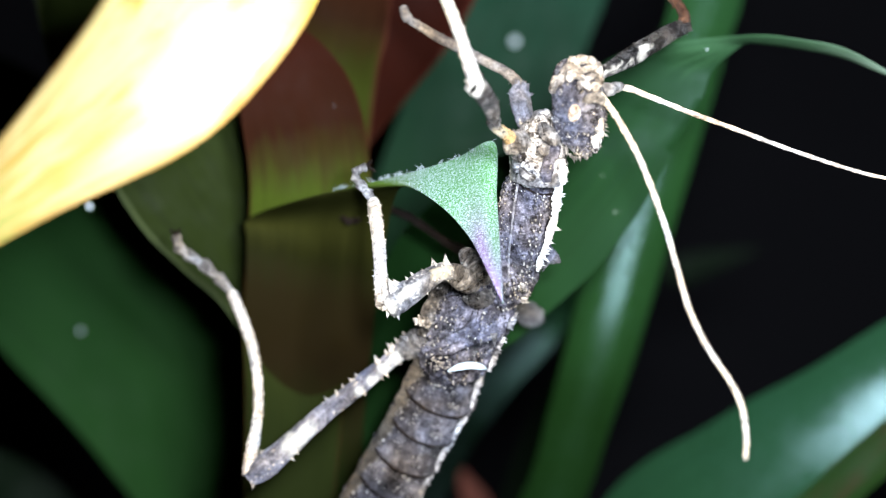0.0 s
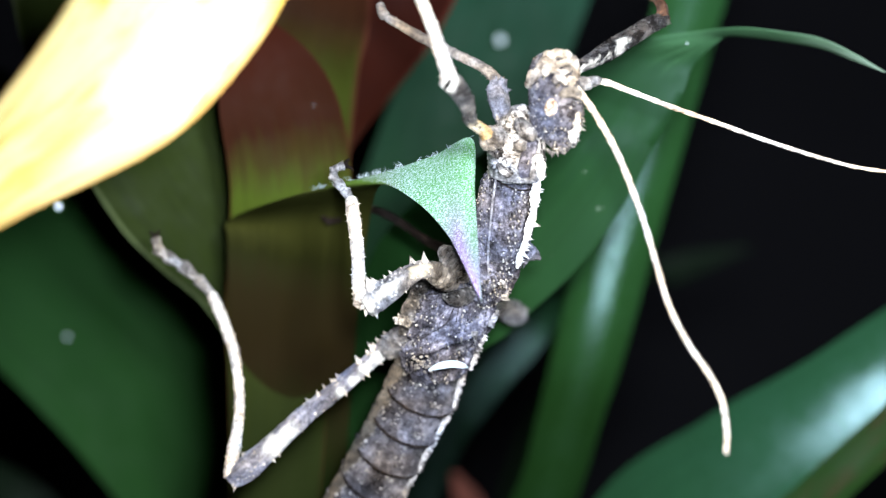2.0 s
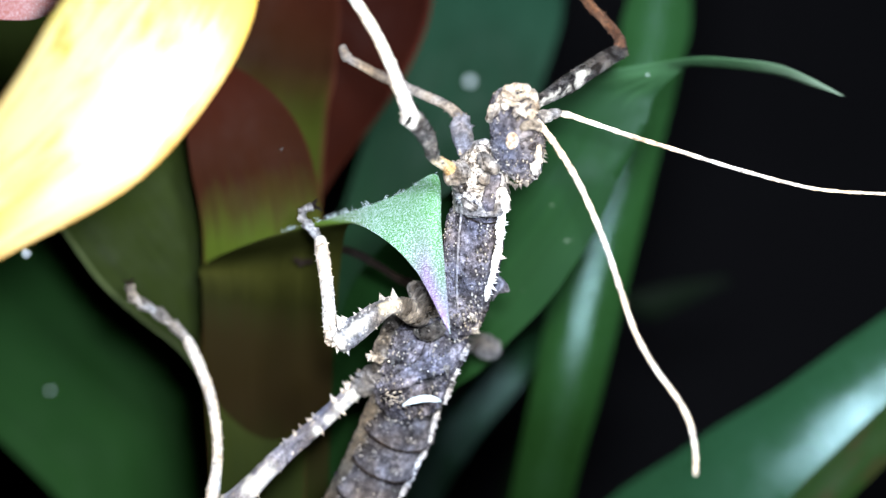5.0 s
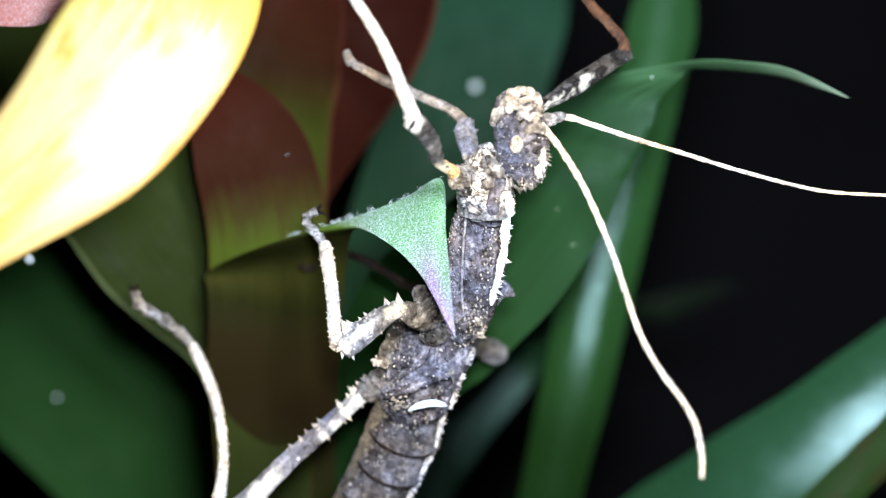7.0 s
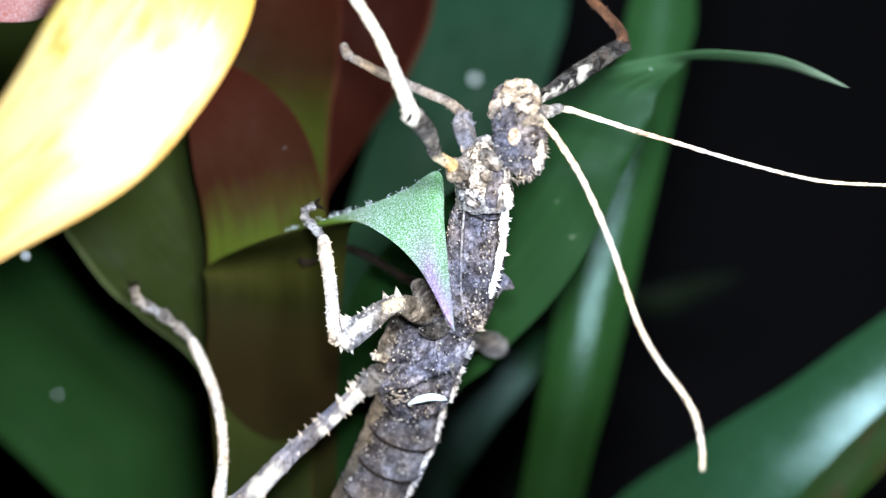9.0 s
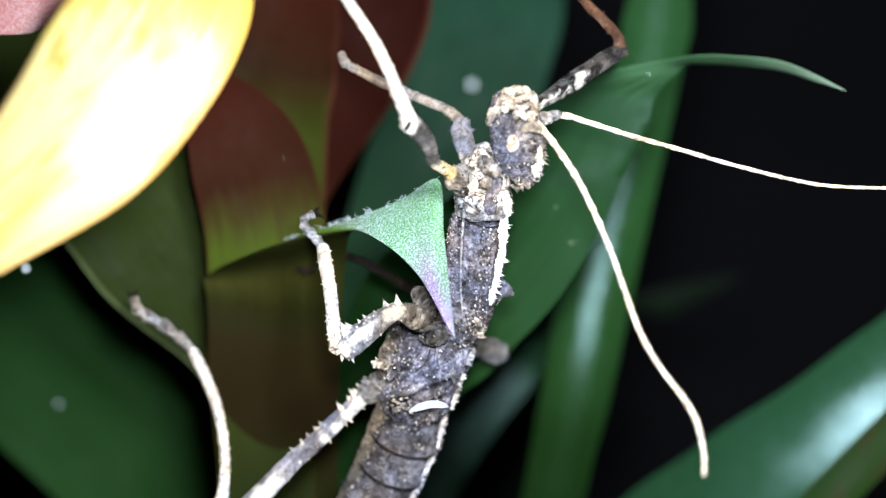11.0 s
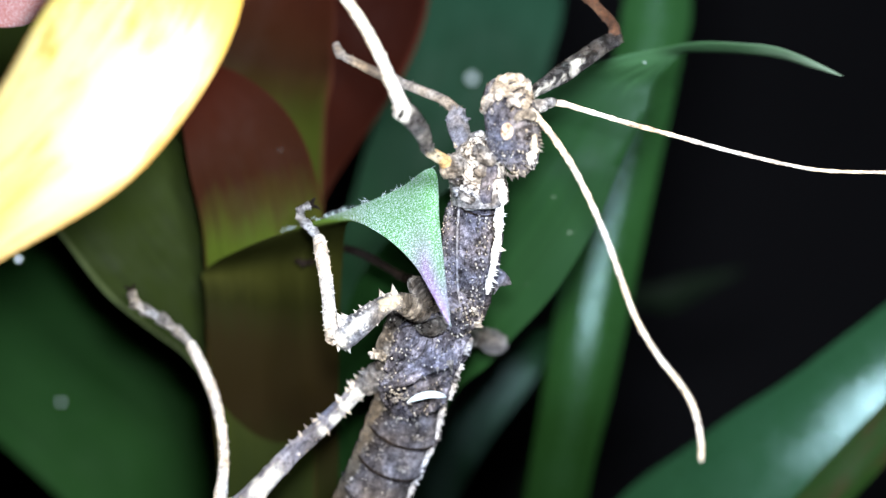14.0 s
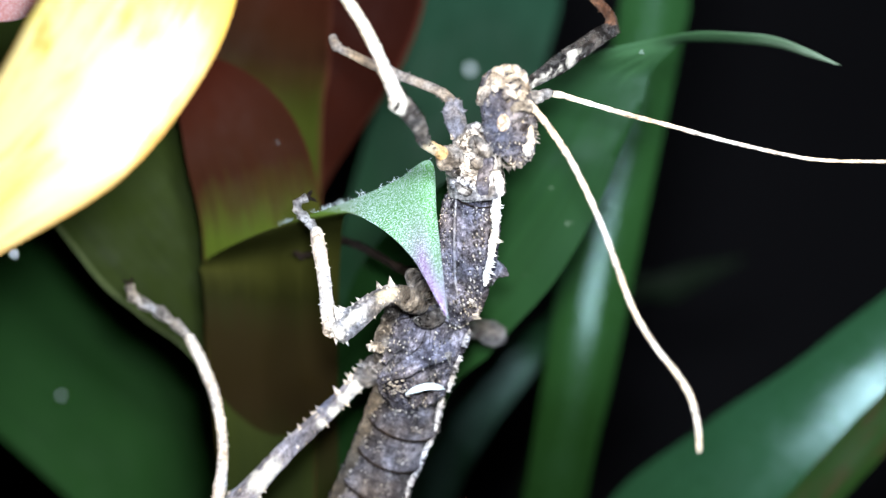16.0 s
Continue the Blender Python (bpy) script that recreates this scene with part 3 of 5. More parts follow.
bm = bmesh.new()
hair_rng = random.Random(8)
rim = spline([(-19.28, 20.00, 262.16), (-13.27, 14.50, 263.90), (-9.78, 13.00, 264.95), (-4.64, 11.00, 266.93), (-0.53, 8.00, 268.96)], 60)
for k in range(44):
    root = rim[int(60 * hair_rng.random() ** 1.5)] + Vector((0, hair_rng.uniform(-0.6, 0.2), 0))
    lean = Vector((hair_rng.uniform(-0.6, 0.6), hair_rng.uniform(-0.4, 0.2), 1))
    for _ in range(hair_rng.choice((1, 2, 3, 6))):
        p = root + Vector((hair_rng.uniform(-0.25, 0.25), hair_rng.uniform(-0.2, 0.2), -0.05))
        w = (lean + Vector((hair_rng.uniform(-0.5, 0.5), hair_rng.uniform(-0.3, 0.3), 0))) * hair_rng.uniform(0.1, 0.8)
        tube(bm, [p, p + w * 0.6, p + w + Vector((hair_rng.uniform(-0.35, 0.35), 0, -0.12))], [0.022, 0.02, 0.014], n=4, steps=5)
tagged(part("fuzz", bm, FUZZ, bromeliad, "fine white hairs along the leaf rim"), kind="stuff")

yellow = thing("pale_bromeliad", (-130, -60, 0), "bromeliad with a broad pale yellow leaf glaring in lamplight", "plant")
leaf(yellow, YELLOW, [(-130, -60, -4), (-118, -50, 110), (-64.20, -24.06, 248.83), (-54.28, -27.07, 255.64), (-46.51, -28.48, 262.02), (-36.25, -28.08, 271.30), (-30.74, -26.07, 279.25), (-27.32, -23.06, 286.02), (-25.77, -20.05, 289.90), (-24.88, -16.04, 293.21)],
     [6, 8, 4, 3.6, 4.9, 8.2, 9.1, 8.8, 6.5, 0.3], [(0.2, -1, 0.2)] * 3 + [(0.1, -1, 0.4)] * 4 + [(0.1, -0.9, 0.6), (0.1, -0.7, 0.8), (0.1, -0.6, 0.9)], "broad pale yellow leaf with an orange margin", fold=-0.22)
leaf(yellow, PINK, [(-130, -60, -4), (-125, -30, 150), (-69.62, -4.01, 278.19), (-61.50, -4.01, 286.94), (-52.75, -4.01, 289.44), (-45.25, -4.01, 289.44), (-40.43, 0.00, 291.95)],
     [6, 9, 6, 5, 5, 4.5, 0.5], (0.1, -1, 0.4), "pink leaf dusted with white scales", fold=-0.1)

straps = thing("strap_leaf_plant", (30, 130, 0), "plant with long glossy dark green strap leaves", "plant")
S0 = (30, 130, -4)
leaf(straps, TEAL, [S0, (-22.86, 120.32, 151.94), (-17.31, 112.30, 214.33), (-10.28, 110.30, 244.28), (-1.88, 110.30, 269.98), (6.03, 110.30, 293.71), (10.55, 112.30, 309.84), (15.92, 120.32, 335.61)],
     [10, 13, 12, 12, 13, 13, 12, 1], (0.15, -1, 0.1), "wide dark teal-green strap leaf", fold=0.12)
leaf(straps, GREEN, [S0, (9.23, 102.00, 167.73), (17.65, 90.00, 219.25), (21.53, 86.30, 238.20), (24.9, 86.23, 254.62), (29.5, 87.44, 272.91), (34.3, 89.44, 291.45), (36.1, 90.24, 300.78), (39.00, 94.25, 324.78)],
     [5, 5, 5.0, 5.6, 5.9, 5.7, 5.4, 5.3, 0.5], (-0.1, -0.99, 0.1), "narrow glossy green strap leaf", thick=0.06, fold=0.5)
bm = bmesh.new()
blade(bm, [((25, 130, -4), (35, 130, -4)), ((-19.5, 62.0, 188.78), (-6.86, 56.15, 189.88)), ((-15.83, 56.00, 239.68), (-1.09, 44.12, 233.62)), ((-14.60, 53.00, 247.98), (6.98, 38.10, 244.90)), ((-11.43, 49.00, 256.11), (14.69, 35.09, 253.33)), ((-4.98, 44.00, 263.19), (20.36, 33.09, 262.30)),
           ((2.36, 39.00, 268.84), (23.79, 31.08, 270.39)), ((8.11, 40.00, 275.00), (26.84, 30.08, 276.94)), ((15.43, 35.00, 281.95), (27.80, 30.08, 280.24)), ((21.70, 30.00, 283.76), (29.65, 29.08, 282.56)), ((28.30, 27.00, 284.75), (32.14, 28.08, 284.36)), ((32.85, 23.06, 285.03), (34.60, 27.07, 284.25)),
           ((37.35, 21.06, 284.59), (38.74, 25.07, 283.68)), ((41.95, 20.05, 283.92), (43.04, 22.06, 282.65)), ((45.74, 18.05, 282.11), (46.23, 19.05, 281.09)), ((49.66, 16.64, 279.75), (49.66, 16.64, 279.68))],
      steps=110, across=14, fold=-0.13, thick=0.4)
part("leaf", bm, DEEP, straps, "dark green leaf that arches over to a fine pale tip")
leaf(straps, GLOSS, [S0, (18.75, 100.27, 173.04), (31.31, 84.03, 208.50), (45.53, 76.88, 222.60), (58.02, 73.39, 232.21), (69.06, 72.27, 241.00), (82.51, 73.70, 252.24), (97.72, 85.04, 263.72)],
     [5, 7.5, 9.8, 9.2, 8.4, 8, 6, 0.5], [(-0.02, -0.96, 0.1)] * 3 + [(-0.03, -0.96, 0.08), (-0.08, -0.96, 0.04), (-0.12, -0.96, 0.01), (-0.15, -0.96, 0.0), (-0.15, -0.96, 0.0)], "broad glossy green leaf with a bright sheen", fold=0.28, thick=0.06)
leaf(straps, BROWNRIB, [S0, (31.10, 74.20, 176.21), (44.41, 60.00, 209.54), (54.55, 57.00, 222.82), (65.50, 55.00, 234.49), (77.89, 53.00, 246.78), (88.02, 52.00, 257.67)],
     [5, 5, 3.3, 3.2, 3.2, 3.0, 0.5], (-0.3, -1, 0.2), "yellowish green leaf with a brown midrib", fold=0.3)
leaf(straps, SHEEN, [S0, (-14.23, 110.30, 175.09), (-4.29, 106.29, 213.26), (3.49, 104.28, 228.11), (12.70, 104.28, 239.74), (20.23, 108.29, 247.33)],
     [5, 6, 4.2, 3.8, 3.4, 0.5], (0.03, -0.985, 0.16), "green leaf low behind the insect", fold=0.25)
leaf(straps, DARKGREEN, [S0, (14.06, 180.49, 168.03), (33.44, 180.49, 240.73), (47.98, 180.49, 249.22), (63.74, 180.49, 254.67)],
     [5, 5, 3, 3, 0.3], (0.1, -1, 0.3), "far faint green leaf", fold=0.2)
leaf(straps, DULLRED, [S0, (14.87, 150.40, 155.47), (9.33, 150.40, 189.25), (5.81, 150.40, 200.36), (1.96, 150.40, 207.81)],
     [4, 4, 3.6, 3.0, 0.5], (0.1, -1, 0.3), "dull red leaf tip", fold=0.2)
leaf(straps, MATTE, [S0, (-11.0, 110.30, 155.32), (-27.5, 104.28, 198.06), (-46.5, 100.27, 226.61), (-69.5, 100.27, 249.09), (-90.54, 104.28, 266.88), (-112.10, 110.30, 280.86)],
     [10, 14, 17.5, 19, 19, 17, 1], (0.1, -1, -0.1), "very wide dark green leaf", fold=0.06)
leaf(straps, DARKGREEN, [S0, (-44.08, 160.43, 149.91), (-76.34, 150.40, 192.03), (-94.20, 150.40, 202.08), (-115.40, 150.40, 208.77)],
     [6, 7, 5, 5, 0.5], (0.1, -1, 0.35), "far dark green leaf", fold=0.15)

# Pale opaque colour stands in for the bright glint of a clear drop.
DEW = material("dew", 0.1, 0.8)
DEW.node_tree.nodes["Principled BSDF"].inputs["Base Color"].default_value = (0.6, 0.68, 0.7, 1)


def dew_drop(c, r):
    bm = bmesh.new()
    blob(bm, Vector(c), (r, r * 0.8, r), 0.05)
    return tagged(part("dew_drop", bm, DEW), "small bright water drop clinging to a leaf", "drop", "drops on the leaves")


dew_drop((5.48, 107.29, 289.47), 0.8)
dew_drop((-64.81, 98.26, 235.58), 0.36)
dew_drop((-40.15, -29.68, 259.35), 0.2)
dew_drop((26.47, 25.67, 282.95), 0.11)
dew_drop((-20.82, 34.09, 273.21), 0.06)

# ---- the stick insect ----
insect = thing("stick_insect", (-4.49, 20.05, 237.62), "thorny grey-brown stick insect climbing head up among leaves", "stick insect")
rng = random.Random(5)


def body_loft(bm, stations, steps, n=108, lump=0.09, freq=0.7, keel=0.0, plates=0.0, cell=0.5, bow=0.0, folds=None):
    """Body section: stations of (centre, half-width, half-depth)."""
    steps *= 3
    path = spline([s[0] for s in stations], steps)
    wide, deep = spline([s[1] for s in stations], steps), spline([s[2] for s in stations], steps)
    rings, info = [], []
    for k, c in enumerate(path):
        t = (path[min(k + 1, steps)] - path[max(k - 1, 0)]).normalized()
        side = t.cross(Vector((0, 1, 0))).normalized()
        if side.x < 0:
            side = -side
        front = Vector((0, -1, 0))
        front = (front - t * front.dot(t)).normalized()
        ring = []
        for j in range(n):
            a = 2 * math.pi * j / n
            sh = 1 + keel * math.cos(5 * a)
            d = side * math.cos(a) * wide[k] * sh + front * math.sin(a) * deep[k] * sh
            p = c + d + t * bow * wide[k] * max(0.0, math.sin(a)) ** 1.5
            p += d * (lump * grit(p, freq) + (plates * cells(p, cell) if plates else 0))
            if folds:
                p += front * folds(p) * max(0.0, math.sin(a))
            ring.append(bm.verts.new(p))
        rings.append(ring)
        info.append((c, t, side, front, wide[k], deep[k]))
    for a, b in zip(rings, rings[1:]):
        for j in range(n):
            bm.faces.new((a[j], a[(j + 1) % n], b[(j + 1) % n], b[j]))
    bm.faces.new(rings[0][::-1])
    bm.faces.new(rings[-1])
    return info


def granules(bm, info, rng, count, size, start=0.05, end=0.95, spread=(20, 160), tall=1.6):
    for _ in range(count):
        k = int((start + (end - start) * rng.random()) * (len(info) - 1))
        c, t, side, front, w, d = info[k]
        a = radians(rng.uniform(*spread))
        p = c + side * math.cos(a) * w + front * math.sin(a) * d
        way = (side * math.cos(a) / max(w, 0.1) + front * math.sin(a) / max(d, 0.1)).normalized()
        s = size * (0.55 + 1.0 * rng.random() ** 3)
        blob(bm, p + way * s * 0.25, (s * 0.8, s * 0.8, s * 0.8), 0.2, 2.0, subdiv=1)


def stud(bm, tips, tree, p, way, r, tall=1.0):
    """A pimple on the skin: a dark mound in bm and a shining pale bead on it in tips."""
    hit = tree.ray_cast(p + way * 2.5, -way)[0]
    if hit is None:
        return
    up = (way + Vector((0.1, -0.15, -0.3))).normalized()
    thorn(bm, hit, up, r * 2.3 * tall, r * 1.8, 6)
    blob(tips, hit + up * r * 1.55 * tall, (r * 0.66, r * 0.66, r * 0.85), 0.1, 2.0, subdiv=1)


def section(name, stations, mat, steps, parent=insect, label="", grains=0, size=0.16, spread=(20, 160), rows=(), **kw):
    """A body section with scattered pimples and rows of them; each row is (angle, how many, size)."""
    bm, tips, mounds = bmesh.new(), bmesh.new(), bmesh.new()
    info = body_loft(bm, stations, steps, **kw)
    tree = BVHTree.FromBMesh(bm)
    spots = [(rng.uniform(0.04, 0.96), rng.uniform(*spread), size * (0.55 + rng.random() ** 3)) for _ in range(grains)]
    for angle, count, r in rows:
        spots += [((k + rng.uniform(0.1, 0.9)) / count * 0.9 + 0.08, angle + rng.uniform(-4, 4), r * rng.uniform(0.6, 1.15)) for k in range(count)]
    for f, angle, r in spots:
        c, t, side, front, w, d = info[int(f * (len(info) - 1))]
        a = radians(angle)
        way = (side * math.cos(a) / max(w, 0.1) + front * math.sin(a) / max(d, 0.1)).normalized()
        stud(mounds, tips, tree, c + side * math.cos(a) * w + front * math.sin(a) * d, way, r)
    ob = part(name, bm, mat, parent, label)
    if spots:
        tagged(part("granulation", mounds, WART, ob, "dark warts under the pimples"), kind="stuff")
        tagged(part("granulation", tips, PIMPLE, ob, "shining pale pimples"), kind="stuff")
    return ob, info, tree


head, _, _ = section("head", [((8.00, -1.00, 278.47), 1.4, 1.4), ((7.93, -1.00, 277.45), 2.4, 2.0), ((8.06, -1.00, 275.93), 2.8, 2.4), ((8.44, -1.00, 273.90), 2.95, 2.6), ((8.72, -0.40, 272.03), 3.0, 2.6), ((9.06, 0.00, 270.46), 2.75, 2.3), ((9.31, 0.00, 269.18), 2.1, 1.7), ((9.31, 0.00, 268.16), 1.1, 1.0), ((9.18, 0.00, 267.59), 0.3, 0.4)],
                           SLATE, 44, label="dark slate head with a thorny crown", grains=190, size=0.16, lump=0.12, freq=0.8, keel=0.02)


def lump_part(name, parent, mat, lumps, label="", lump=0.6):
    bm = bmesh.new()
    for c, size, turn in lumps:
        blob(bm, Vector(c), size, lump, 1.3, turn, 4)
    return part(name, bm, mat, parent, label)


bm = bmesh.new()
blob(bm, Vector((7.91, -3.21, 272.49)), (0.7, 0.55, 1.0), 0.12, 1.5, 8, 4)
part("eye", bm, TAN, head, "round tan eye")
# mouthparts: knobbly pale palps and jaws round the front of the head
for c, s, turn in (((6.28, -3.21, 276.38), (0.42, 0.6, 1.2), 30), ((6.84, -3.21, 277.38), (0.45, 0.6, 1.0), 42), ((7.48, -2.81, 278.17), (0.6, 0.6, 0.5), 25), ((8.43, -2.81, 278.49), (0.75, 0.7, 0.45), 0), ((9.50, -2.81, 278.30), (0.5, 0.6, 0.6), -20),
                   ((10.31, -2.81, 277.42), (0.4, 0.6, 0.8), -10), ((10.50, -2.81, 276.29), (0.38, 0.6, 0.6), -5), ((7.56, -4.01, 277.38), (1.0, 0.5, 0.36), 18), ((8.93, -4.21, 277.36), (0.9, 0.5, 0.32), -12), ((7.85, -4.61, 276.51), (0.9, 0.5, 0.3), 10),
                   ((9.16, -4.61, 276.45), (0.8, 0.5, 0.34), -35), ((8.29, -4.61, 275.64), (0.36, 0.4, 0.6), 20), ((9.05, -4.21, 275.55), (0.34, 0.4, 0.62), -30), ((5.54, -2.41, 275.82), (0.4, 0.6, 0.7), 10), ((5.37, -2.01, 275.03), (0.35, 0.5, 0.4), 0), ((9.91, -3.41, 275.48), (0.5, 0.5, 0.5), 30), ((7.06, -4.21, 276.42), (0.4, 0.45, 0.6), 15)):
    lump_part("mouthpart", head, MOUTH, [(c, [q * 1.18 for q in s], turn)], lump=0.35)
# crown of thorns at the back of the head
bm = bmesh.new()
crown = spline([(11.55, -1.00, 272.63), (11.65, -1.40, 270.96), (11.01, -1.60, 269.05), (9.75, -1.40, 267.79), (8.50, -1.00, 267.55), (7.50, -0.60, 268.33)], 40)
for k in range(22):
    f = min(40, int(k / 21 * 40))
    p = crown[f] + Vector((rng.uniform(-0.3, 0.0), rng.uniform(-1.3, 0.9), rng.uniform(-0.1, 0.3)))
    a = f / 40
    thorn(bm, p, (1.0 - a * 1.0, rng.uniform(-0.5, 0.1), -0.1 - a * 1.0), rng.uniform(0.35, 0.8), rng.uniform(0.18, 0.28))
part("thorny_crown", bm, CUFF, head, "pale thorns on the crown")
lump_part("cheek_patch", head, CREAM, [((10.87, -3.00, 271.50), (0.3, 0.4, 0.8), 8), ((10.88, -2.90, 270.37), (0.36, 0.4, 0.8), -8), ((10.45, -2.70, 269.31), (0.34, 0.4, 0.6), -20)], "chalk-white patch", 1.5)
# grey first joint of a feeler, and warts beside the eye
bm = bmesh.new()
tube(bm, [(8.91, -3.20, 273.87), (9.63, -3.90, 274.20), (10.44, -3.90, 274.26), (10.92, -3.30, 273.93)], [0.45, 0.6, 0.6, 0.45], n=24, steps=40, lump=0.25, freq=1.4)
part("feeler_base", bm, CUFF, head, "wrinkled grey feeler base")
bm = bmesh.new()
for _ in range(26):
    c = Vector((9.80, -3.00, 272.44)) + Vector((rng.uniform(-1.0, 1.0), rng.uniform(-0.3, 0.2), rng.uniform(-0.9, 0.9)))
    r = rng.uniform(0.14, 0.32)
    blob(bm, c, (r, r, r), 0.25, 2.0, subdiv=2)
tagged(part("granulation", bm, WART, head, "dark shining warts behind the eye"), kind="stuff")

# prothorax with its folded plates
pro, _, pro_tree = section("prothorax", [((6.31, 2.01, 271.53), 1.6, 1.5), ((5.03, 2.41, 269.75), 2.9, 2.3), ((4.66, 3.01, 267.96), 3.2, 2.8), ((4.67, 3.61, 266.23), 3.2, 2.9), ((4.81, 4.01, 265.3), 2.9, 2.5), ((4.9, 4.2, 264.9), 2.3, 1.9)],
                         CHALK, 36, label="wrinkled pale grey front thorax", lump=0.14, freq=1.0, plates=0.35, cell=0.34)
# swollen hip socket of the front leg, and the plates and swellings round it
trees = [pro_tree]
for pts, rad, flat, mat, label in (
        ([(0.57, 0.00, 268.42), (1.27, -0.80, 268.70), (2.16, -0.90, 269.14), (2.93, -0.40, 269.74)], [0.8, 1.2, 1.2, 0.8], 0.5, CUFF, "ringed hip socket"),
        ([(1.53, 0.20, 267.53), (2.23, -0.30, 267.26), (2.93, -0.30, 267.71)], [0.4, 0.6, 0.4], 0.5, HOLLOW, "dark fold under the hip socket"),
        ([(4.59, -0.20, 271.15), (5.07, -1.20, 270.27), (5.83, -1.30, 269.57), (6.48, -0.90, 269.40)], [0.6, 0.9, 0.8, 0.6], 0.6, CUFF, "sausage-shaped fold below the head"),
        ([(4.52, -0.40, 268.72), (4.90, -0.60, 268.20), (5.16, -0.30, 267.71)], [0.6, 0.75, 0.5], 0.5, HIND, "round grey swelling"),
        ([(4.00, 2.40, 272.33), (4.62, 1.20, 272.13), (5.37, 0.60, 271.96)], [0.7, 1.0, 0.8], 0.6, CHALK, "folded neck"),
        ([(2.56, 0.90, 266.15), (3.00, 0.20, 265.49), (3.70, 0.00, 265.04), (4.22, 0.40, 265.30)], [0.35, 0.5, 0.45, 0.25], 0.5, CUFF, "curled scale"),
        ([(6.51, 0.20, 269.00), (6.12, -0.20, 268.09), (5.68, 0.00, 267.08), (5.49, 0.30, 265.81), (5.63, 0.50, 264.67)], [0.5, 0.75, 0.7, 0.75, 0.5], 0.3, THORAX, "dark slate furrow")):
    bm = bmesh.new()
    tube(bm, pts, rad, n=44, steps=70, lump=0.14, freq=1.2, flat=flat, rings_n=4 if "ringed" in label else 0, ring_depth=0.2)
    trees.append(BVHTree.FromBMesh(bm))
    part("plate", bm, mat, pro, label)
bm = bmesh.new()
body_loft(bm, [((4.62, 4.00, 268.00), 2.9, 2.6), ((4.75, 4.00, 267.35), 3.2, 3.1), ((4.81, 4.00, 266.31), 3.3, 3.35), ((4.88, 4.00, 265.53), 3.3, 3.5), ((4.94, 4.00, 265.07), 3.25, 3.5), ((4.94, 4.00, 264.88), 3.0, 3.1), ((4.94, 4.00, 264.81), 2.5, 2.4)], 20, lump=0.1, freq=1.0, bow=0.3)
trees.append(BVHTree.FromBMesh(bm))
part("plate", bm, HIND, pro, "wrinkled tan-grey hind plate with a curved rim")


def front_of(tree_list, p):
    """The foremost skin point at p's place, seen from the south."""
    hits = [t.ray_cast(Vector((p.x, -40, p.z)), Vector((0, 1, 0)))[0] for t in tree_list]
    hits = [h for h in hits if h]
    return min(hits, key=lambda h: h.y) if hits else None


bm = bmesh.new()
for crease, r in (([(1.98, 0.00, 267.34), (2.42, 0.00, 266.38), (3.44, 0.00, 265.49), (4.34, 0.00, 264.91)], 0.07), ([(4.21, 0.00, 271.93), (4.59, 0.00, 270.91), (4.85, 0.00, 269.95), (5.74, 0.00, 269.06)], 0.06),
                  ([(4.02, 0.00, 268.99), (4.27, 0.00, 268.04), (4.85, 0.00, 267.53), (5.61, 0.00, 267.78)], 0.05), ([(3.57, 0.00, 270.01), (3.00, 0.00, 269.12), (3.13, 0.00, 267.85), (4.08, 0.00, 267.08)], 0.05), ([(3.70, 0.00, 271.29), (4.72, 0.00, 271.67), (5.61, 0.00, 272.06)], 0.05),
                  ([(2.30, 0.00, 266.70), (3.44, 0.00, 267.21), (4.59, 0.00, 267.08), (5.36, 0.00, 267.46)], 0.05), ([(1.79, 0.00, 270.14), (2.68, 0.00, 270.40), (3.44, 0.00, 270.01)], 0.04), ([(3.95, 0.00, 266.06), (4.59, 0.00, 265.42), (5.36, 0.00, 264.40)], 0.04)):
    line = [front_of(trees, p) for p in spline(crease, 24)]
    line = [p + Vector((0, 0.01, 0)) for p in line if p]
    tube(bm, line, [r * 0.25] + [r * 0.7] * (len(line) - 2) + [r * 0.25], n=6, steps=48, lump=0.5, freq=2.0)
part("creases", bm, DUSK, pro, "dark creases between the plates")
bm, tips = bmesh.new(), bmesh.new()
for _ in range(46):
    p = front_of(trees, Vector((rng.uniform(1.5, 7.2), 0, rng.uniform(263.8, 270.5))))
    if p:
        r = rng.uniform(0.07, 0.15)
        thorn(bm, p, (0.1, -1, -0.3), r * 2.3, r * 1.7, 6)
        blob(tips, p + Vector((0.1, -1.5, -0.4)) * r, (r * 0.6, r * 0.6, r * 0.75), 0.1, 2.0, subdiv=1)
for c, way in (((2.17, 0.40, 271.18), (-0.3, -0.4, 1)), ((3.58, 0.20, 271.17), (0.1, -0.4, 1)), ((2.86, -0.40, 270.76), (0, -0.6, 1))):
    thorn(tips, Vector(c), way, 0.6, 0.26, 7)
tagged(part("granulation", bm, WART, pro, "dark warts under the pimples"), kind="stuff")
tagged(part("granulation", tips, PIMPLE, pro, "shining pale pimples"), kind="stuff")

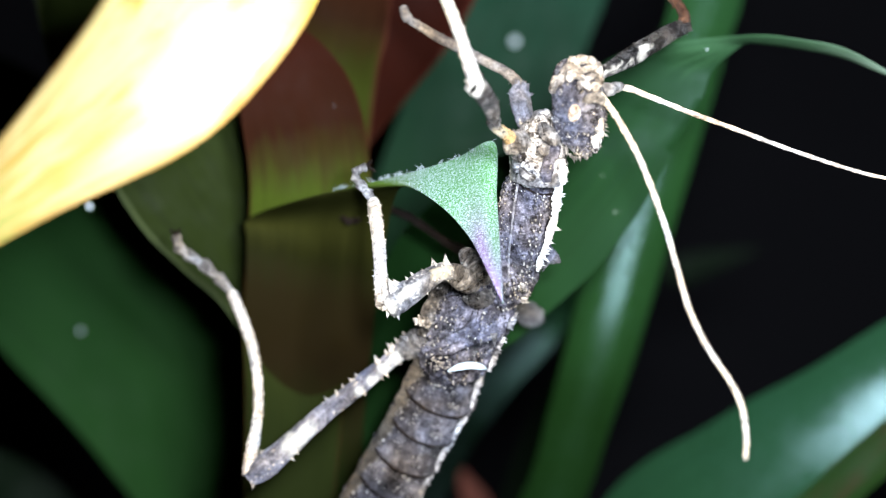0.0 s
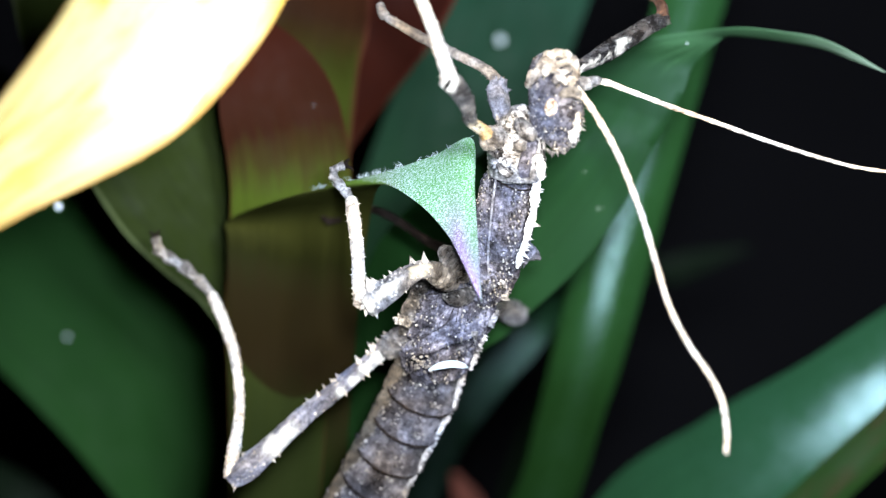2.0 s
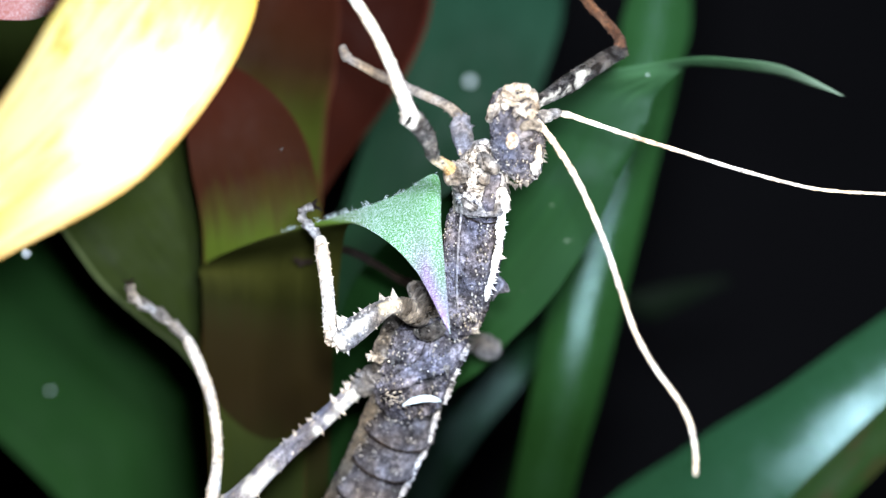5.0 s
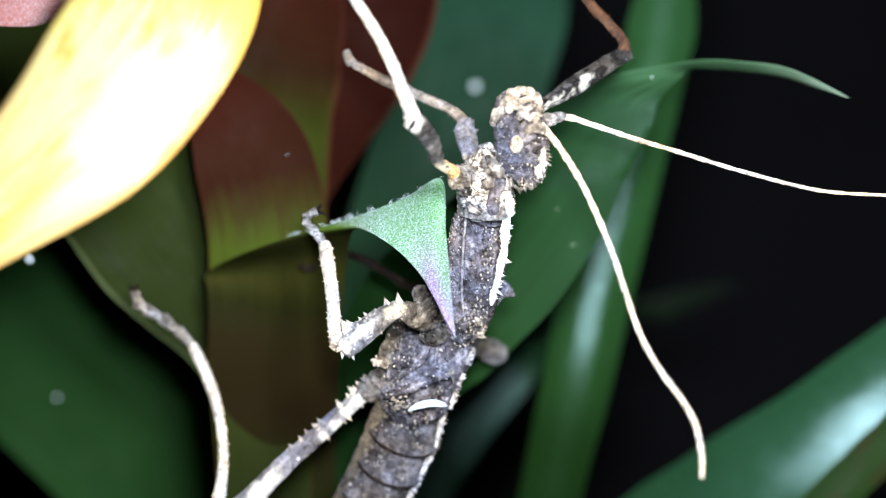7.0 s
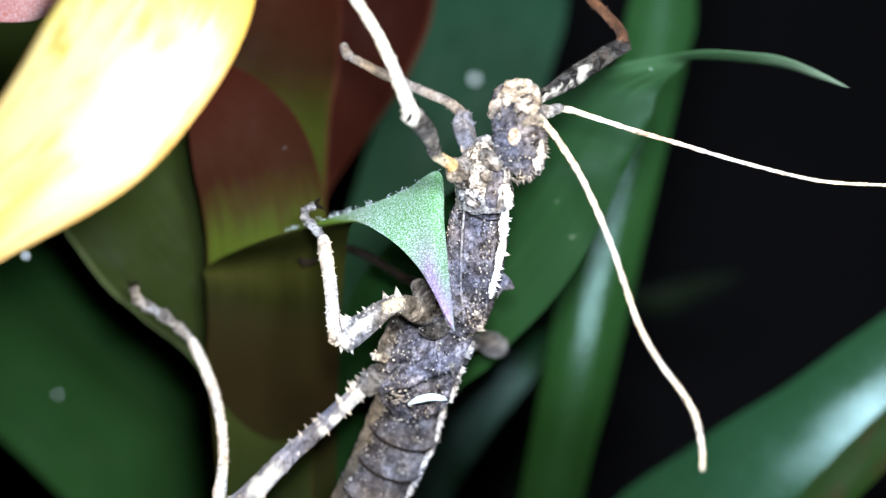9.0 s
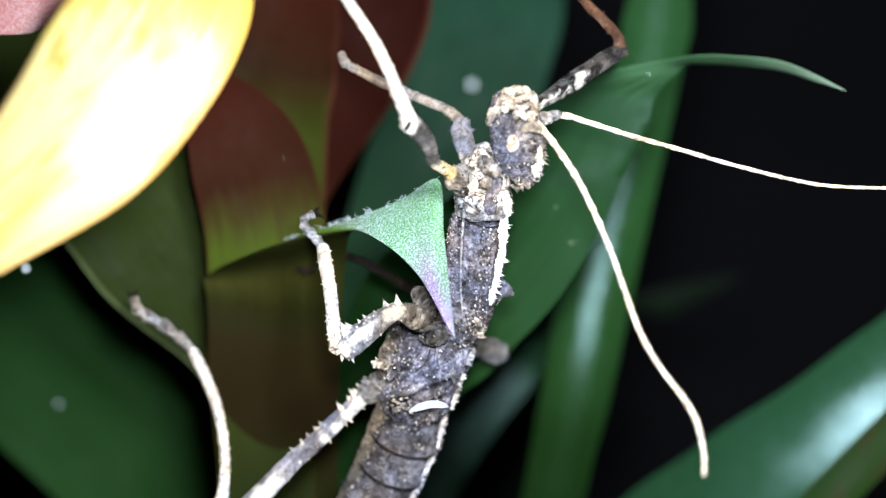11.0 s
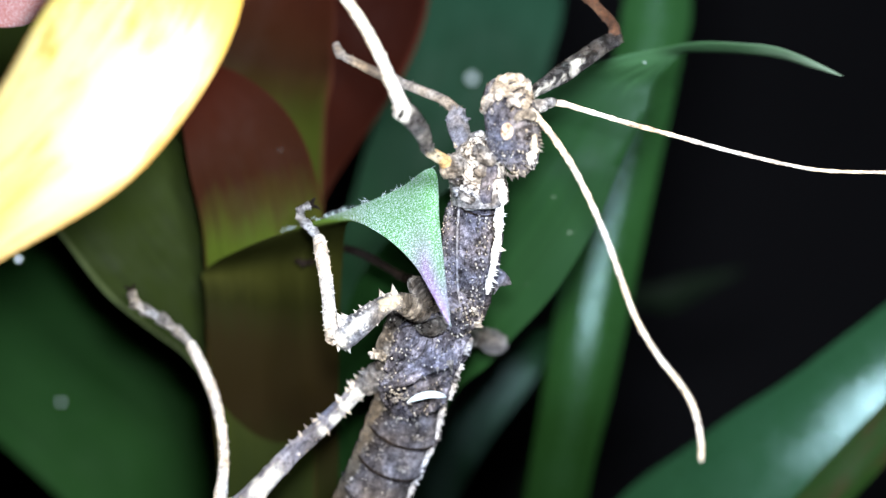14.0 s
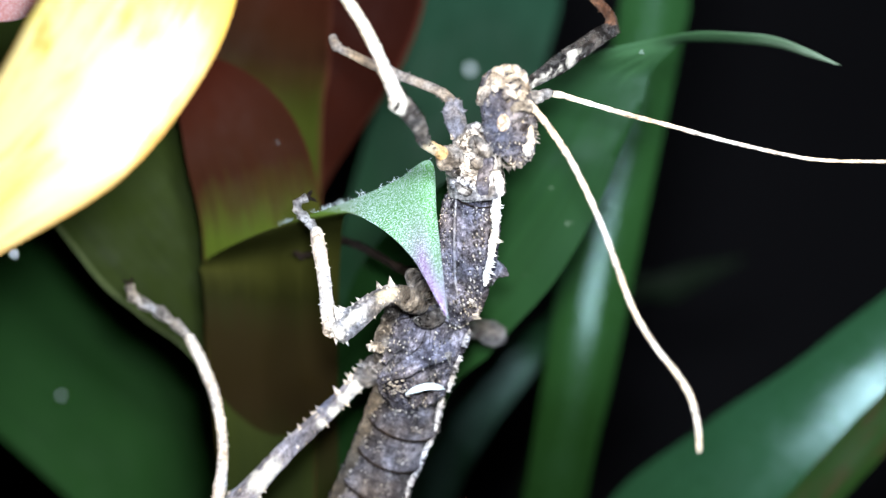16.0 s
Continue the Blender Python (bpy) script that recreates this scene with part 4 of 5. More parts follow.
# mesothorax with rows of granules and a keel line
meso, _, meso_tree = section("mesothorax", [((4.31, 5.01, 265.16), 2.6, 2.4), ((4.06, 5.41, 263.67), 3.3, 2.9), ((3.81, 6.02, 261.38), 3.5, 3.0), ((3.57, 7.42, 258.74), 3.5, 3.0), ((3.13, 9.02, 256.07), 3.45, 3.0), ((2.6, 10.03, 253.91), 3.2, 3.1), ((2.3, 10.5, 252.7), 3.1, 3.25), ((2.2, 10.83, 252.45), 2.7, 2.8), ((2.09, 11.6, 252.2), 1.9, 1.4)],
                                      THORAX, 50, label="violet-grey middle thorax with pale pimples", grains=190, size=0.11, keel=0.035, lump=0.13, freq=0.9,
                                      rows=((46, 14, 0.2), (58, 20, 0.18), (67, 24, 0.23), (77, 26, 0.24), (122, 22, 0.14), (138, 24, 0.16), (150, 22, 0.17)))
# Dark tube along the plate's seam; it also draws the shade under the rim.
bm = bmesh.new()
line = []
for p in spline([(1.79, 0.00, 265.17), (2.81, 0.00, 264.21), (3.95, 0.00, 263.57), (5.23, 0.00, 263.25), (6.51, 0.00, 263.44), (7.40, 0.00, 264.08)], 30):
    hit = front_of([meso_tree], p)
    if hit:
        line.append(hit + Vector((0, -0.06, 0)))
tube(bm, line, [0.11] * len(line), n=8, steps=60, lump=0.2, freq=1.5)
part("shaded_groove", bm, DUSK, meso, "dark seam and drawn shade under the hind plate")
bm = bmesh.new()
line = []
for p in spline([(2.49, 0.00, 264.66), (2.23, 0.00, 261.98), (2.12, 1.00, 259.42), (2.07, 3.00, 256.18), (2.29, 5.00, 253.20)], 40):
    hit = front_of([meso_tree], p)
    if hit:
        line.append(hit + Vector((0, -0.02, 0)))
tube(bm, line, [0.13] * len(line), n=10, steps=120, lump=0.12, freq=1.2)
part("keel_line", bm, GREYPLAIN, meso, "thin raised line")


def fringe(name, parent, points, radii, thorn_len, count, mat=WHITE, flat=0.5, reach=(150, 215)):
    """A flat chalky band with small thorns on its outer edge."""
    bm = bmesh.new()
    info = tube(bm, points, radii, n=26, steps=140, lump=0.75, freq=1.5, flat=flat)
    thorns_on(bm, info, rng, count, thorn_len, spread=reach, radius=0.36)
    return part(name, bm, mat, parent, "chalk-white thorny margin")


fringe("margin", pro, [(7.18, 1.00, 267.37), (7.31, 1.20, 266.16), (7.27, 1.80, 264.96), (6.84, 2.20, 264.06)], [0.4, 0.52, 0.5, 0.25], 0.45, 6)
fringe("margin", meso, [(7.21, 1.90, 264.57), (7.00, 1.30, 263.40), (6.87, 1.40, 262.12), (6.82, 1.80, 260.71), (6.46, 2.60, 259.10), (6.17, 3.60, 257.34), (5.75, 5.00, 255.75), (5.52, 6.20, 254.28)], [0.25, 0.46, 0.56, 0.38, 0.48, 0.32, 0.4, 0.15], 0.72, 22)

# metathorax with hollow folds
def diagonal_folds(p):
    u = (0.79 * p.x - 0.61 * p.z) / 1.9 + 0.4 * noise.noise(p * 0.3)
    return 0.6 * (abs(math.sin(math.pi * u)) ** 0.6 - 0.7)


meta, _, meta_tree = section("metathorax", [((1.28, 14.4, 252.97), 2.6, 2.2), ((-0.07, 14.2, 251.14), 4.0, 2.9), ((-1.15, 13.0, 248.69), 4.6, 3.5), ((-2.45, 13.64, 246.31), 4.55, 3.8), ((-3.0, 14.6, 244.16), 4.45, 3.9), ((-3.5, 15.4, 243.0), 4.4, 3.9), ((-3.4, 16.2, 242.6), 3.9, 2.6), ((-3.39, 16.85, 242.16), 3.0, 1.4)],
                                     THORAX, 44, label="violet-grey hind thorax with furrows and pale pimples", grains=210, size=0.15, lump=0.14, freq=0.7, folds=diagonal_folds,
                                     rows=((62, 9, 0.22), (104, 10, 0.2), (125, 12, 0.22), (150, 14, 0.22)))
# side flange, hind ridge and knobs
for pts, rad, flat, mat, label in (
        ([(-4.58, 11.00, 253.34), (-5.53, 11.50, 251.57), (-6.08, 12.00, 249.52), (-6.76, 12.00, 247.36), (-7.05, 12.50, 245.43)], [0.5, 0.9, 1.1, 1.2, 0.8], 0.35, HOLLOW, "thin grey side flange"),
        ([(-6.85, 10.60, 243.28), (-5.48, 9.60, 243.76), (-3.87, 9.00, 244.34), (-2.13, 8.70, 245.16), (-0.40, 8.80, 245.75), (1.07, 9.60, 245.90)], [0.4, 0.55, 0.6, 0.6, 0.55, 0.4], 0.8, THORAX, "raised hind ridge"),
        ([(-2.79, 8.60, 250.75), (-1.46, 8.00, 250.38), (-0.13, 8.40, 250.76), (0.53, 9.20, 251.66)], [0.5, 1.0, 0.95, 0.6], 0.7, HOLLOW, "swollen fold"),
        ([(-3.18, 7.80, 251.72), (-1.85, 7.20, 252.14), (-0.40, 7.60, 252.39)], [0.6, 0.9, 0.6], 0.7, SLATE, "swollen fold"),
        ([(-8.17, 10.00, 247.08), (-7.49, 9.60, 247.37), (-6.70, 10.00, 246.87)], [0.35, 0.6, 0.5], 0.9, CUFF, "pale side knob"),
        ([(-6.58, 10.40, 245.44), (-5.61, 9.60, 246.70), (-4.27, 9.00, 248.07), (-2.66, 8.80, 249.28)], [0.4, 0.6, 0.6, 0.4], 0.6, THORAX, "diagonal fold"),
        ([(-0.53, 9.00, 246.07), (-0.27, 8.60, 247.96), (0.00, 8.80, 249.41)], [0.25, 0.35, 0.25], 0.7, THORAX, "upright fold")):
    bm, tips = bmesh.new(), bmesh.new()
    info = tube(bm, pts, rad, n=30, steps=60, lump=0.25, freq=0.9, flat=flat)
    tree = BVHTree.FromBMesh(bm)
    for _ in range(12):
        c, t, side, front, r = info[rng.randrange(4, 56)]
        a = radians(rng.uniform(30, 150))
        way = side * math.cos(a) + front * math.sin(a)
        stud(bm, tips, tree, c + way * r, way, rng.uniform(0.12, 0.22))
    fold = part("fold", bm, mat, meta, label)
    tagged(part("granulation", tips, PIMPLE, meta, "shining pale pimples"), kind="stuff")
# Dark crease tubes; the widest ones draw the shade in the hollows.
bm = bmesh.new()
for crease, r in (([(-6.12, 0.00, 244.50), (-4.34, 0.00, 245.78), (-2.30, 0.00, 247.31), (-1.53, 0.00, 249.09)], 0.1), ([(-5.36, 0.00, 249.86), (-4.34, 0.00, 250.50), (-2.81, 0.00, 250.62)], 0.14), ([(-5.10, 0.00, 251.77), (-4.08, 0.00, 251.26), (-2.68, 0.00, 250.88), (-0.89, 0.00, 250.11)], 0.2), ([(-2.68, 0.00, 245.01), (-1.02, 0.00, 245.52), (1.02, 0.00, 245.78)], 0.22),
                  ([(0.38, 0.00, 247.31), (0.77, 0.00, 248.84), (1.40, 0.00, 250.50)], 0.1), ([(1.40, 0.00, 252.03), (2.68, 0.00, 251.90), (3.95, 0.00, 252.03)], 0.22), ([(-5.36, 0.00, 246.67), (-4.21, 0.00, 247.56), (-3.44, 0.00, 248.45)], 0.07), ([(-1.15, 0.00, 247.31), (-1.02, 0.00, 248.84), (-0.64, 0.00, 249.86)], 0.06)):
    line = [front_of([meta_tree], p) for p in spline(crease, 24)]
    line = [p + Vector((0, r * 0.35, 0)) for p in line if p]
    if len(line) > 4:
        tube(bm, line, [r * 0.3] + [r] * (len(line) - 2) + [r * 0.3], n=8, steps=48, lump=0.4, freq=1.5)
part("creases", bm, WART, meta, "dark creases, and hollows with their shade drawn in")
bm = bmesh.new()
for c, way, long in (((1.06, 8.60, 246.23), (0.12, -0.4, -1), 1.5), ((-8.02, 9.60, 247.23), (-0.8, -0.3, 0.1), 0.7), ((-7.75, 9.40, 247.51), (-0.5, -0.3, 0.8), 0.6), ((-9.40, 12.00, 245.06), (-1, -0.2, 0.3), 0.9), ((-0.47, 8.40, 245.65), (0, -0.5, -1), 0.7), ((-2.26, 8.40, 244.91), (0, -0.5, -1), 0.55), ((-3.13, 8.60, 243.57), (0.2, -0.5, -0.9), 0.6)):
    thorn(bm, Vector(c), way, long, long * 0.32, 7)
part("thorns", bm, CUFF, meta, "pale thorns on the hind ridge")
bm = bmesh.new()
for k in range(40):
    p = Vector((-6.02, 9.60, 242.56)).lerp(Vector((-3.86, 8.60, 242.37)), rng.random()) + Vector((rng.gauss(0, 0.35), rng.uniform(-0.5, 0.2), rng.gauss(0, 0.4)))
    r = rng.uniform(0.08, 0.19)
    blob(bm, p, (r * 1.2, r, r * 0.9), 0.9, 2.4, rng.uniform(-60, 60), subdiv=2)
tagged(part("granulation", bm, CUFF, meta, "cluster of pale pimples"), kind="stuff")
bm = bmesh.new()
rim = spline([(1.45, 6.20, 252.44), (2.63, 5.80, 252.32), (3.68, 6.00, 252.38), (4.48, 6.80, 252.28)], 20)
for k in range(15):
    p = rim[rng.randrange(21)] + Vector((0, rng.uniform(-0.3, 0.3), rng.uniform(-0.3, 0.3)))
    thorn(bm, p, (rng.uniform(-0.2, 0.6), -0.7, rng.uniform(-1, -0.2)), rng.uniform(0.3, 0.75), rng.uniform(0.14, 0.24), 6)
part("thorny_rim", bm, CUFF, meso, "thorns on the hind margin")
bm = bmesh.new()
tube(bm, [(-4.13, 8.80, 241.69), (-2.93, 8.50, 242.25), (-1.46, 8.50, 242.58), (-0.13, 8.80, 242.42), (0.53, 9.40, 242.17)], [0.1, 0.42, 0.46, 0.34, 0.06], n=20, steps=50, lump=0.12, freq=0.9, flat=0.4)
part("wing_stub", bm, FUZZ, meta, "small smooth white scale")
fringe("margin", meta, [(4.53, 9.00, 251.67), (4.41, 9.40, 250.32)], [0.25, 0.38], 0.5, 6, CHALK)
fringe("margin", meta, [(3.75, 10.00, 249.08), (3.22, 10.40, 247.99), (2.82, 10.80, 247.03)], [0.22, 0.36, 0.2], 0.4, 6, CHALK)
fringe("margin", meta, [(2.43, 11.60, 245.90), (1.90, 12.40, 244.63), (1.36, 13.20, 243.07), (0.82, 14.00, 241.51)], [0.16, 0.24, 0.26, 0.28], 0.36, 26, CHALK)
bm = bmesh.new()
info = tube(bm, [(5.86, 9.00, 256.20), (6.94, 9.40, 256.06), (7.62, 9.60, 255.79), (8.42, 9.60, 255.32)], [1.2, 1.15, 0.8, 0.15], n=20, steps=30, lump=0.4)
thorns_on(bm, info, rng, 6, 0.8, radius=0.4)
part("side_spine", bm, SLATE, meso, "large dark side thorn")

# abdomen: overlapping rings, each flared at its hind rim
AXIS = [(-3.55, 17.05, 242.09), (-4.70, 18.05, 238.42), (-6.42, 19.05, 234.53), (-8.30, 20.05, 230.53), (-10.00, 21.06, 226.92), (-11.93, 22.06, 223.20), (-14.21, 23.06, 218.92), (-16.87, 24.06, 214.57), (-20.31, 26.07, 209.54), (-24.54, 28.08, 204.38)]
HALF = [3.98, 4.38, 4.24, 4.24, 4.24, 4.11, 3.85, 3.45, 2.92, 2.39]
axis, half = spline(AXIS, 90), spline(HALF, 90)
for s in range(9):
    bm = bmesh.new()
    st = []
    for k in range(5):
        i = s * 10 + int(k / 4 * 11.5)
        i = min(i, 90)
        flare = 0.84 + 0.26 * (k / 4) ** 2.4
        st.append((axis[i], half[i] * flare, half[i] * 0.62 * flare))
    st.append((st[-1][0] + (axis[min(i + 1, 90)] - axis[max(i - 3, 0)]).normalized() * 0.1, st[-1][1] * 0.85, st[-1][2] * 0.85))
    info = body_loft(bm, st, 20, n=84, lump=0.07, freq=0.8, bow=0.3)
    seg = part("abdomen_segment", bm, BROWN, insect, "brown-grey abdomen ring")
    # Dark tube laid as shade where each ring overhangs the next.
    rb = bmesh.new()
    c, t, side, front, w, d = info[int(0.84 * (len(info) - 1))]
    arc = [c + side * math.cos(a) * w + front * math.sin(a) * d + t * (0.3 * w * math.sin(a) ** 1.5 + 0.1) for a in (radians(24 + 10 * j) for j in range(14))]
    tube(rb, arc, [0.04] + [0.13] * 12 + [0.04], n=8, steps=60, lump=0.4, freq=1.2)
    part("shaded_groove", rb, DUSK, seg, "dark tube drawn as shade under the ring")
    gb = bmesh.new()
    granules(gb, info, rng, 22, 0.17, 0.3, 0.9, (45, 130), 1.0)
    granules(gb, info, rng, 12, 0.24, 0.45, 0.85, (62, 78), 1.0)
    granules(gb, info, rng, 8, 0.22, 0.5, 0.85, (100, 112), 1.0)
    granules(gb, info, rng, 16, 0.2, 0.2, 0.9, (132, 142), 0.8)
    tagged(part("granulation", gb, CUFF, seg, "brown pimples"), kind="stuff")


edge_line = []
for k in range(0, 86, 5):
    t = (axis[k + 3] - axis[max(k - 3, 0)]).normalized()
    side = t.cross(Vector((0, 1, 0))).normalized()
    side = side if side.x > 0 else -side
    edge_line.append(axis[k] + side * half[k] * 0.95 + Vector((0, -half[k] * 0.2, 0)))
fringe("margin", insect, edge_line, [0.26 + 0.06 * (k % 2) for k in range(len(edge_line))], 0.36, 220, CHALK, 0.7)
bm = bmesh.new()
flank = []
for k in range(0, 86, 5):
    t = (axis[k + 3] - axis[max(k - 3, 0)]).normalized()
    side = t.cross(Vector((0, 1, 0))).normalized()
    side = side if side.x > 0 else -side
    flank.append(axis[k] - side * half[k] * 0.86 + Vector((0, -half[k] * 0.22, 0)))
info = tube(bm, flank, [0.85 - 0.015 * k for k in range(len(flank))], n=20, steps=170, lump=0.35, freq=0.8, rings_n=17)
thorns_on(bm, info, rng, 60, 0.2, spread=(0, 100), radius=0.8)
part("flank", bm, AMBERGREY, insect, "tan folded flank of the abdomen")


# ---- legs: femur, with tibia and tarsus as its pieces ----
def leg(coxa, femur, femur_r, tibia, tibia_r, tarsus, tarsus_r, mats, label, spikes=1.0, claws=True, spike=0.7, spike_mat=None, pale=(), amber=()):
    fb = bmesh.new()
    info = tube(fb, femur, femur_r, n=32, steps=110, lump=0.2, freq=0.9, ridges=0.13)
    pb = bmesh.new()
    thorns_on(pb, info, rng, int(13 * spikes), spike, spread=(-20, 20), radius=0.5)
    thorns_on(pb, info, rng, int(8 * spikes), spike * 0.65, spread=(160, 200), radius=0.5)
    thorns_on(pb, info, rng, int(45 * spikes), 0.3, spread=(30, 150), radius=0.6)
    kc, kt, ks, kf, kr = info[-4]
    for j in range(5):
        a = radians(36 * j + rng.uniform(0, 30))
        d = ks * math.cos(a) + kf * math.sin(a) * 0.7
        thorn(pb, kc + d * kr * 0.8 + kt * 0.2, d * 0.9 + kt * rng.uniform(0.2, 1.0), rng.uniform(0.5, 0.95) * (0.5 + 0.5 * min(1.0, spikes)), 0.36)
    top = part("femur", fb, mats[0], insect, label, pale, amber)
    tagged(part("spination", pb, spike_mat or mats[0], top, "pale thorns"), kind="stuff")
    if coxa:
        cb = bmesh.new()
        cinfo = tube(cb, coxa[0], coxa[1], n=36, steps=70, lump=0.06 if len(coxa) > 3 else 0.3, freq=1.0, plates=0.0 if len(coxa) > 3 else 0.3, rings_n=coxa[3] if len(coxa) > 3 else 0, ring_depth=0.5)
        thorns_on(cb, cinfo, rng, 40, 0.22, spread=(20, 160), radius=0.7)
        part("coxa", cb, coxa[2], top, "folded hip joint")
    tb = bmesh.new()
    info = tube(tb, tibia, tibia_r, n=16, steps=60, lump=0.2, freq=1.3, ridges=0.04)
    thorns_on(tb, info, rng, int(34 * spikes), 0.32, spread=(-30, 30), radius=0.45)
    thorns_on(tb, info, rng, int(34 * spikes), 0.32, spread=(150, 210), radius=0.45)
    part("tibia", tb, mats[1], top)
    if tarsus:
        path = spline(tarsus, 20)
        rad = spline(tarsus_r, 20)
        sb = bmesh.new()
        for k in range(5):
            a, b = path[k * 4], path[k * 4 + 4]
            r = rad[k * 4 + 2]
            tube(sb, [a, a.lerp(b, 0.5), b], [r * 0.55, r * 0.95, r * 1.2], n=10, steps=6, lump=0.2, freq=2.0)
            blob(sb, b + Vector((0, 0.2, 0)), (r * 1.0, r * 0.9, r * 0.8), 0.3, 1.5, subdiv=1)
        part("tarsus", sb, mats[2], top)
        if claws:
            kb = bmesh.new()
            e, d = path[-1], (path[-1] - path[-4]).normalized()
            side = d.cross(Vector((0, 1, 0))).normalized()
            for s in (-1, 1):
                tube(kb, [e, e + d * 0.7 + side * s * 0.45, e + d * 1.1 + side * s * 0.75 - Vector((0, 0.3, 0.2))], [0.25, 0.2, 0.04], n=6, steps=6)
            blob(kb, e + d * 0.25, (0.4, 0.4, 0.4), 0.3, 2.0, subdiv=1)
            part("claw", kb, DUSK, top, "dark hooked claws")
    return top


leg(([(1.79, 0.00, 268.99), (0.70, -1.60, 269.55), (-0.38, -3.01, 270.11)], [1.06, 0.73, 0.60], AMBER), [(0.25, -2.41, 269.70), (-0.88, -4.01, 270.56), (-1.24, -5.62, 271.84), (-1.96, -7.62, 273.07), (-2.98, -9.63, 274.15), (-3.75, -10.43, 274.39)], [0.53, 0.66, 0.86, 1.06, 1.13, 0.99],
    [(-3.39, -10.03, 274.60), (-4.58, -11.03, 277.54), (-5.93, -12.03, 280.74), (-7.27, -13.04, 283.32), (-9.13, -14.04, 286.16), (-12.56, -16.04, 291.16), (-16.66, -16.04, 296.44)], [0.93, 0.70, 0.63, 0.60, 0.56, 0.56, 0.53], [(-16.66, -16.04, 296.44), (-18.52, -15.04, 298.99), (-20.40, -14.04, 300.39)], [0.53, 0.53, 0.46],
    (DARKLEG, CREAM, GREYLEG), "dark front thigh with an amber base", 0.35, pale=[((-3.74, -11.03, 274.28), 1.5)], amber=[((-0.25, -3.01, 269.99), 1.5), ((-1.00, -4.01, 270.81), 0.8)])
leg(None, [(3.62, 10.03, 271.12), (2.83, 11.03, 273.19), (2.43, 12.03, 274.94), (2.57, 12.03, 276.16)], [1.13, 1.13, 1.13, 0.80],
    [(2.57, 12.03, 275.95), (0.75, 13.04, 277.59), (-3.01, 14.44, 279.35), (-7.16, 16.04, 281.28), (-11.21, 17.05, 283.46)], [0.73, 0.60, 0.60, 0.60, 0.46], [(-11.36, 17.25, 283.48), (-11.93, 17.65, 284.22), (-12.23, 18.05, 285.10)], [0.60, 0.53, 0.40],
    (GREYPLAIN, GREYLEG, GREYLEG), "grey front thigh beside the head", 0.5, False)
leg(None, [(9.59, 6.02, 276.49), (11.98, 7.62, 278.1), (15.06, 9.02, 280.1), (17.90, 11.03, 282.1), (20.35, 12.03, 283.75), (21.99, 12.83, 284.63)], [0.53, 0.7, 1.0, 0.98, 0.92, 0.75],
    [(21.56, 12.63, 284.20), (21.46, 13.04, 286.01), (19.86, 14.04, 288.18), (18.10, 15.04, 290.23), (15.02, 18.05, 294.83), (10.24, 20.05, 300.76)], [0.86, 0.66, 0.60, 0.60, 0.60, 0.53], None, None,
    (DARKLEG, RUST, RUST), "dark forward leg with a white stripe and rusty shin", 0.5, False, pale=[((10.58, 6.02, 276.36), 1.4), ((11.56, 6.02, 276.88), 1.2), ((12.57, 6.42, 277.38), 1.15), ((13.58, 6.82, 277.94), 1.1), ((14.60, 7.22, 278.50), 1.0), ((15.62, 7.62, 279.00), 0.9), ((17.03, 8.62, 280.95), 1.3), ((16.61, 8.42, 280.27), 1.0)])
leg(([(-2.11, 6.50, 252.43), (-3.00, 4.60, 252.89), (-4.15, 3.40, 253.51), (-5.18, 3.00, 253.91)], [0.95, 1.02, 0.85, 0.66], HOLLOW, 9), [(-4.66, 3.01, 253.92), (-6.07, 2.41, 253.48), (-7.65, 1.60, 252.48), (-9.22, 0.80, 251.23), (-10.78, 0.00, 250.11), (-11.73, 0.00, 249.60)], [1.06, 0.99, 1.19, 1.39, 1.46, 1.06],
    [(-11.93, 0.00, 249.67), (-12.50, 2.01, 252.33), (-12.97, 4.41, 255.50), (-13.60, 7.02, 258.75), (-14.13, 10.03, 261.14)], [0.99, 0.80, 0.73, 0.80, 0.73], [(-14.20, 10.03, 261.14), (-15.19, 10.83, 262.49), (-16.38, 11.43, 263.57), (-16.60, 11.63, 264.66), (-15.41, 12.03, 265.21)], [0.53, 0.60, 0.53, 0.53, 0.46],
    (PALELEG, CREAM, CUFF), "spiny grey and white middle thigh", 1.1, spike=1.15, spike_mat=CREAM, pale=[((-9.14, -1.00, 251.43), 1.1), ((-9.88, -1.40, 250.56), 0.9), ((-8.62, -1.20, 252.33), 0.8), ((-8.11, -1.20, 251.70), 1.5), ((-7.36, -1.00, 251.31), 0.9), ((-11.26, -1.60, 249.56), 1.2)], amber=[((-5.77, 1.00, 253.65), 1.3), ((-5.07, 1.40, 254.09), 1.0)])
